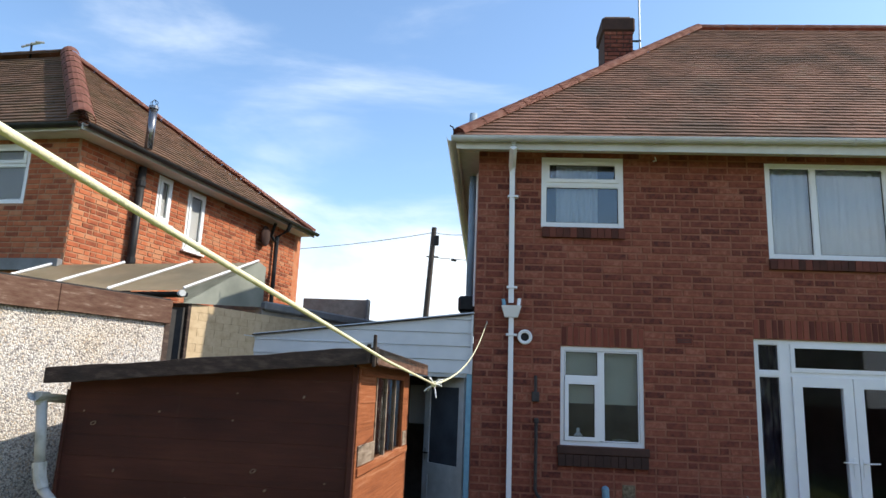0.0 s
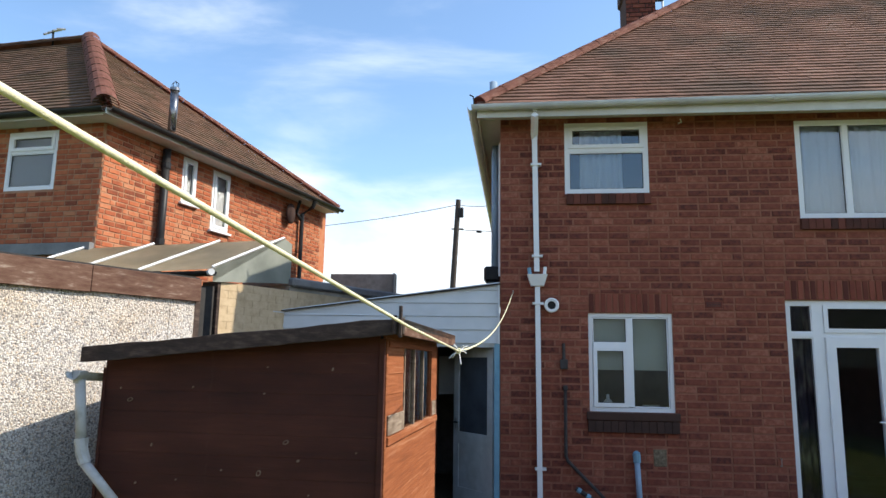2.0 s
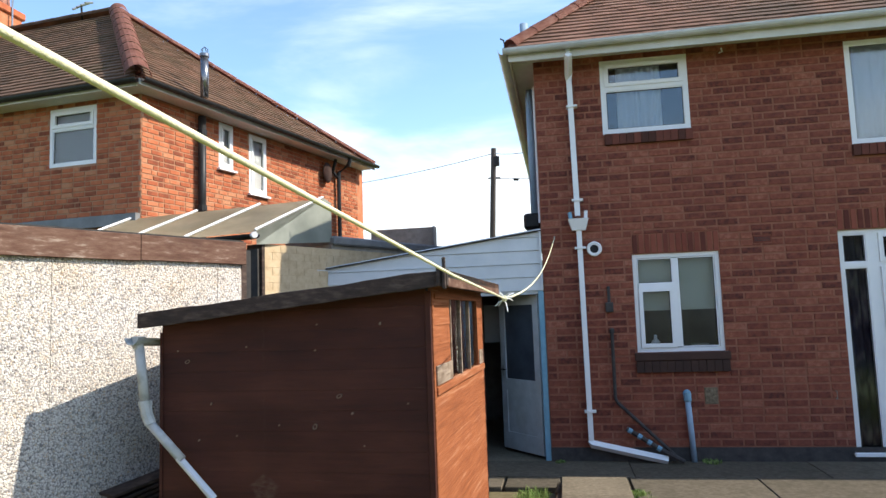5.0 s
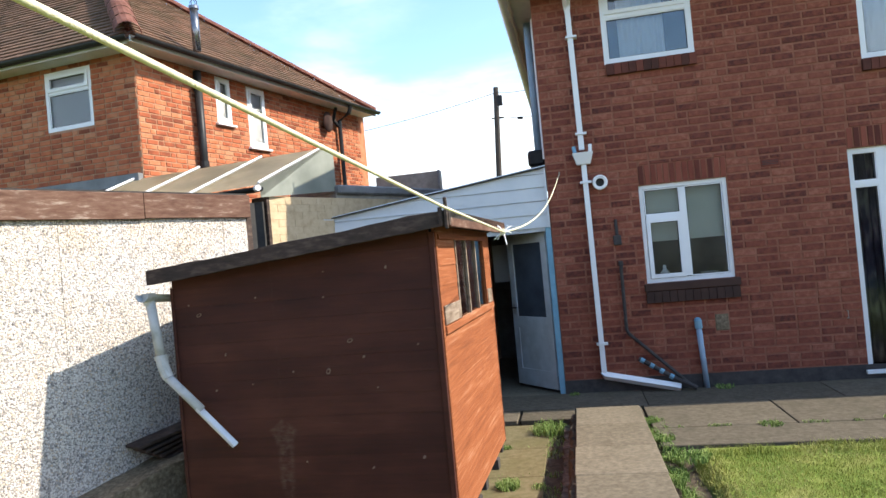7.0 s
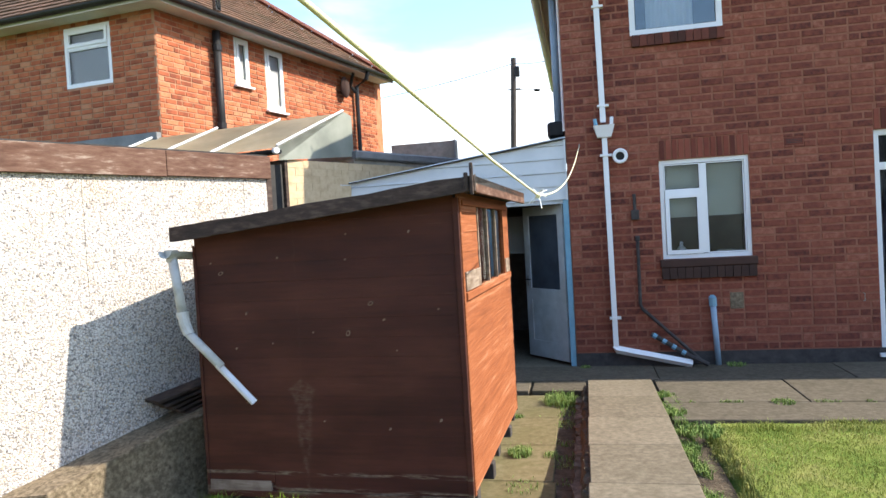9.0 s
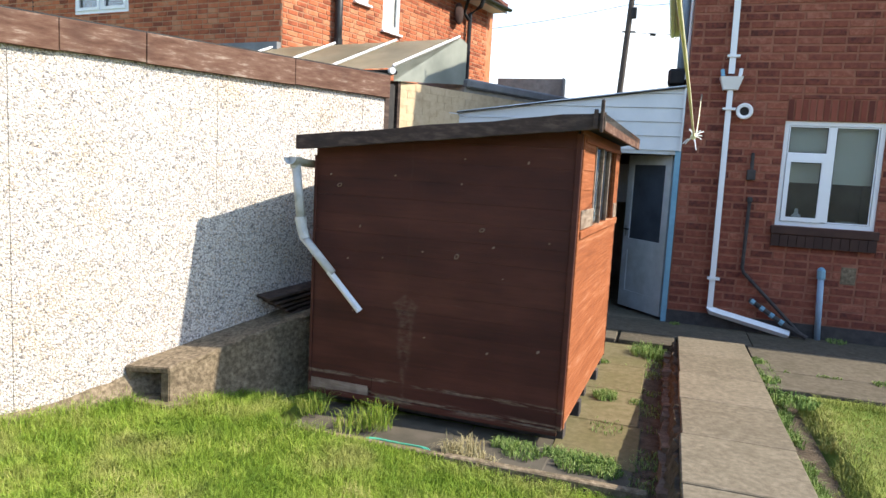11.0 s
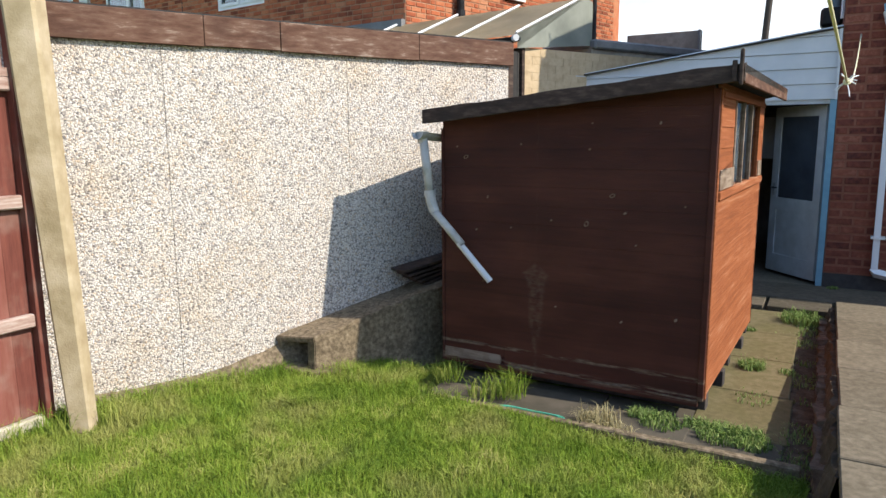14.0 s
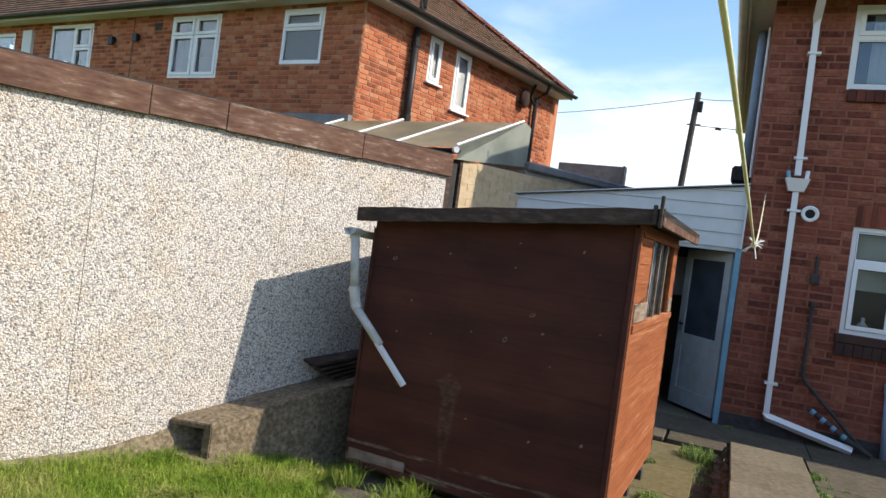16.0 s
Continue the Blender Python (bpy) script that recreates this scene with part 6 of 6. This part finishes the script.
part("outlet", tube([(-2.667, 4.343, 1.58), (-2.667, 4.343, 1.50)], [0.045, 0.034], 10), "old_pipe", sg)
part("pipe", tube([(-2.662, 4.343, 1.53), (-2.612, 4.345, 1.14)], 0.031, 10), "old_pipe", sg, "", True)
part("elbow", tube([(-2.614, 4.345, 1.16), (-2.602, 4.345, 1.089), (-2.575, 4.345, 1.023)], 0.037, 10), "old_pipe", sg)
part("clip", tube([(-2.615, 4.345, 1.17), (-2.612, 4.345, 1.14)], 0.042, 10), "old_pipe", sg)
part("spout", tube([(-2.592, 4.345, 1.04), (-2.360, 4.353, 0.805)], 0.029, 10), "old_pipe", sg, "", True)
part("open_end", channel([(-2.375, 4.353, 0.821), (-2.138, 4.361, 0.575)], 0.031, thick=0.004), "upvc", sg)

turn = Matrix.Translation((X1, Y0, 0)) @ Matrix.Rotation(radians(-2.0), 4, "Z") @ Matrix.Translation((-X1, -Y0, 0))
for ob in (shed, sg):
    ob.matrix_basis = turn @ PLACE[ob]

# ---- telegraph pole and wires ----
pole = thing("telegraph_pole", (-1.8, 20.0, -0.1), "tall dark timber telegraph pole", "pole")
part("shaft", tube([(-2.02, 20, -0.1), (-1.68, 20, 6.45)], [0.10, 0.075], 10), "wood_pole", pole)
part("insulator", boxed(-1.66, -1.52, 19.9, 20.0, 5.9, 6.2, bevel=0.02), "black", pole)
part("step", boxed(-1.88, -1.52, 19.97, 20.03, 5.55, 5.58), "black", pole)
wires = thing("overhead_wires", (-1.7, 20, 5.4), "thin dark overhead wires from the pole", "wire")


def sag(a, b, drop, n=16):
    a, b = Vector(a), Vector(b)
    return [a.lerp(b, k / n) - Vector((0, 0, drop * 4 * (k / n) * (1 - k / n))) for k in range(n + 1)]


part("wire", tube(sag((-1.68, 20, 6.3), (-16, 26, 7.0), 0.5), 0.010, 4), "wire", wires)
part("wire", tube(sag((-1.68, 20, 6.3), (0.2, 14, 5.0), 0.1), 0.008, 4), "wire", wires)
part("wire", tube(sag((-1.72, 20, 5.55), (2.5, 19, 5.35), 0.08), 0.010, 4), "wire", wires)
part("joint", tube([(-1.12, 19.85, 5.46), (-0.98, 19.82, 5.44)], 0.04, 8), "black", wires)

# ---- washing line ----
line = thing("washing_line", (-0.17, 2.83, 1.7), "cream plastic washing line with a frayed knot", "washing line")
KN = Vector((-0.165, 2.83, 1.705))
part("line", tube([Vector((-0.36, -1.2, 1.95)), Vector((-0.305, 0, 1.872)), Vector((-0.25, 1.0, 1.804)), Vector((-0.205, 1.9, 1.745)), KN], 0.0034, 10), "rope", line, "", True)
tail = []
for k in range(17):
    f = k / 16
    tail.append(KN.lerp(Vector((0.0, 8.27, 2.48)), f) - Vector((0, 0, 0.55 * f * (1 - f) ** 1.2)))
part("far_line", tube(tail, 0.004, 6), "rope", line)
part("wall_hook", tube([(0.0, 8.32, 2.47), (0.0, 8.26, 2.47), (0.0, 8.25, 2.50)], 0.008, 6), "metal", line)
bm = bmesh.new()
bmesh.ops.create_icosphere(bm, subdivisions=2, radius=0.011)
for v in bm.verts:
    v.co *= 1 + 0.4 * noise.noise(v.co * 150)
bm.transform(Matrix.Translation(KN))
part("knot", bm, "rope", line, "tied knot")
rnd = random.Random(3)
for k in range(9):
    d = Vector((rnd.uniform(-1, 1), rnd.uniform(-0.5, 0.5), rnd.uniform(-1, 0.9))).normalized() * rnd.uniform(0.025, 0.05)
    part("frayed_end", tube([KN, KN + d * 0.6, KN + d + Vector((0, 0, -0.006))], 0.0018, 5), "upvc", line)

# ---- plants ----
def where(x0, x1, y0, y1, keep):
    def pick(rs, n):
        p = np.stack([x0 + (x1 - x0) * rs.rand(n), y0 + (y1 - y0) * rs.rand(n)], 1)
        return p[keep(p)]
    return pick


def left_lawn(p):
    s = (p[:, 0] - G0.x) * GN.x + (p[:, 1] - G0.y) * GN.y
    front = np.where(p[:, 0] < -2.5, 4.35, 3.95)
    return (s > 0.05) & (p[:, 1] < front) & (p[:, 0] < -0.17) & ~((s < 0.33) & ((p[:, 0] - G0.x) * GD.x + (p[:, 1] - G0.y) * GD.y > 1.2 + 0.5 * s)) & ~((p[:, 0] > -2.56) & (p[:, 1] > 3.95))


def tall(p, rs):
    edge = np.exp(-np.abs((p[:, 0] - G0.x) * GN.x + (p[:, 1] - G0.y) * GN.y) / 0.25) + 0.7 * np.exp(-np.abs(p[:, 1] - 3.95) / 0.10) * (p[:, 0] < -2.1)
    patch = 0.75 + 0.5 * np.sin(p[:, 0] * 2.3 + 1.1 * np.sin(p[:, 1] * 3.1)) * np.sin(p[:, 1] * 2.7 + 0.8 * np.sin(p[:, 0] * 4.3))
    return (0.016 + 0.046 * rs.rand(len(p)) ** 1.6) * (0.7 + 0.7 * patch + 1.6 * edge)


tagged(blades("grass", 210000, where(-4.3, -0.16, 1.7, 4.4, left_lawn), lambda p: lawn_z(p[:, 0], p[:, 1]), tall, 0.0036, "grass", 1, 1.5), "bright green grass blades of the lawn by the garage", "grass", "", "stuff")
tagged(blades("grass", 110000, where(0.72, 4.6, 2.4, 6.2, lambda p: (p[:, 0] > 0.815 + 0.14 * np.clip((p[:, 1] - 5.2) / 0.8, 0, 1.2) ** 2 + 0.06 * np.sin(p[:, 1] * 4.1) + 0.03 * np.sin(p[:, 1] * 17)) & (p[:, 1] < 6.07 + 0.05 * np.sin(p[:, 0] * 3.7) + 0.03 * np.sin(p[:, 0] * 11))), lambda p: PATIO - 0.025 - 0.10 * np.clip((0.93 - p[:, 0]) / 0.13, 0, 1), lambda p, rs: 0.010 + 0.020 * rs.rand(len(p)) + 0.045 * ((p[:, 1] > 5.85) | (p[:, 0] < 1.0)) * rs.rand(len(p)), 0.0038, "mown", 2, 1.5), "short mown grass blades beside the patio", "grass", "", "stuff")
tagged(blades("grass_tuft", 9000, where(0.55, 0.74, 2.8, 7.0, lambda p: np.sin(p[:, 1] * 5.1 + p[:, 0] * 6) + np.sin(p[:, 1] * 13.7) + np.sin(p[:, 0] * 31 + p[:, 1] * 7) > -0.1), lambda p: np.where(p[:, 1] > 6.09, PATIO - 0.045, PATIO - 0.10), 0.062, 0.006, "weed", 3, 1.3, 0.4), "weeds and grass along the edge of the slab path", "weeds", "", "stuff")


def tuft(name, x, y, z, n, h, r, mat, label, seed, width=0.006, lean=0.9):
    def pick(rs, k):
        a, q = rs.rand(k) * 6.283, r * np.sqrt(rs.rand(k))
        return np.stack([x + q * np.cos(a), y + q * np.sin(a)], 1)
    tagged(blades(name, n, pick, lambda p: np.full(len(p), z), h, width, mat, seed, lean, 0.5 if lean > 1.2 else 0.25), label, "weed", "", "stuff")


for k, (x, y, h, r) in enumerate(((-2.42, 4.30, 0.13, 0.12), (-1.90, 4.22, 0.17, 0.10), (-2.05, 4.15, 0.12, 0.12), (-2.75, 4.2, 0.10, 0.12), (-3.30, 3.45, 0.10, 0.10), (-3.75, 2.66, 0.16, 0.10), (-3.95, 2.42, 0.18, 0.12), (-4.0, 2.15, 0.15, 0.12))):
    tuft("grass_tuft", x, y, LAWN, 190, h * 0.85, r, "grass", "tall green grass tuft growing at a wall foot", 40 + k, 0.0042, 1.15)
clumps = np.random.RandomState(77).rand(70, 3)


def in_clumps(rs, n):
    c = clumps[rs.randint(0, 70, n)]
    a, q = rs.rand(n) * 6.283, (0.03 + 0.07 * c[:, 2]) * np.sqrt(rs.rand(n))
    p = np.stack([-4.1 + 3.7 * c[:, 0] + q * np.cos(a), 2.0 + 1.9 * c[:, 1] + q * np.sin(a)], 1)
    return p[left_lawn(p)]


tagged(blades("grass_clumps", 15000, in_clumps, lambda p: lawn_z(p[:, 0], p[:, 1]), 0.066, 0.0045, "grass", 9, 1.3), "taller dark green clumps in the lawn", "grass", "", "stuff")
tagged(blades("joint_weeds", 1500, where(0.62, 4.0, 6.63, 6.69, lambda p: np.sin(p[:, 0] * 7.0) + np.sin(p[:, 0] * 17.0) > 0.5), lambda p: np.full(len(p), PATIO - 0.005), 0.022, 0.007, "weed", 10, 1.4), "small weeds along the patio joint", "weeds", "", "stuff")
tagged(blades("joint_weeds", 700, where(-0.74, -0.2, 4.2, 7.1, lambda p: np.abs(np.mod(p[:, 1] - 7.12 + 10 * 0.695, 0.695)) < 0.04), lambda p: LOW - 0.003 + 0.034 * (p[:, 1] - 4.2), 0.018, 0.007, "weed", 11, 1.4), "small weeds in the lower path joints", "weeds", "", "stuff")
tagged(blades("joint_weeds", 1500, where(-0.32, -0.15, 4.05, 7.0, lambda p: np.sin(p[:, 1] * 6.1) + np.sin(p[:, 1] * 15.3 + 1) > 0.1), lambda p: LOW - 0.014 + 0.034 * (p[:, 1] - 4.2), 0.030, 0.006, "weed", 12, 1.3), "low weeds on the soil beside the lower path", "weeds", "", "stuff")
tagged(blades("joint_weeds", 1500, where(-1.15, -0.34, 4.30, 4.40, lambda p: np.sin(p[:, 0] * 9.1) + np.sin(p[:, 0] * 23.3 + 1) > -0.5), lambda p: np.full(len(p), LOW), 0.05, 0.006, "weed", 13, 1.2), "row of weeds in front of the shed corner", "weeds", "", "stuff")
tuft("dry_grass_tuft", -1.28, 4.12, LOW, 230, 0.10, 0.13, "straw", "dry straw-coloured grass tuft in front of the shed", 60, 0.005, 1.4)
tuft("dry_grass_tuft", -1.12, 3.99, LOW, 130, 0.08, 0.08, "straw", "dry straw-coloured grass tuft on the edging", 61, 0.005, 1.4)
for k, (x, y, h, r, n) in enumerate(((-0.30, 6.85, 0.09, 0.16, 150), (-0.56, 5.50, 0.06, 0.09, 120), (-0.62, 4.28, 0.05, 0.14, 160), (-0.45, 4.24, 0.05, 0.10, 120), (-0.95, 4.28, 0.05, 0.12, 110), (-0.66, 6.42, 0.03, 0.05, 30), (-0.33, 5.48, 0.03, 0.06, 30), (-0.5, 4.9, 0.025, 0.12, 30))):
    tuft("path_weed", x, y, LOW + 0.034 * (y - 4.2), n * 3, h, r, "weed", "leafy green weed growing in the path joints", 80 + k, 0.0065, 1.25)
for k, (x, y, h, r, n) in enumerate(((0.62, 6.9, 0.05, 0.08, 90), (0.66, 6.3, 0.05, 0.10, 120), (1.6, 6.64, 0.04, 0.10, 70), (2.6, 6.64, 0.04, 0.12, 80), (3.0, 6.62, 0.035, 0.10, 60), (0.8, 5.8, 0.06, 0.16, 180), (1.55, 8.2, 0.05, 0.10, 60), (-0.05, 8.2, 0.04, 0.06, 40))):
    tuft("patio_weed", x, y, PATIO, n * 2, h * 0.7, r, "weed", "small green weed growing between patio slabs", 120 + k, 0.009, 1.4)
tw = thing("green_twine", (-1.55, 3.9, LOW), "loose loop of green twine lying on the slab edge", "twine")
pts = []
for k in range(40):
    a = k / 39 * 2.3 * math.pi * 2
    pts.append((-1.70 + 0.20 * math.cos(a) + 0.001 * k, 4.03 + 0.035 * math.sin(a), LOW + 0.026 + 0.004 * math.sin(3 * a)))
part("cord", tube(pts, 0.006, 6), "green_rope", tw)
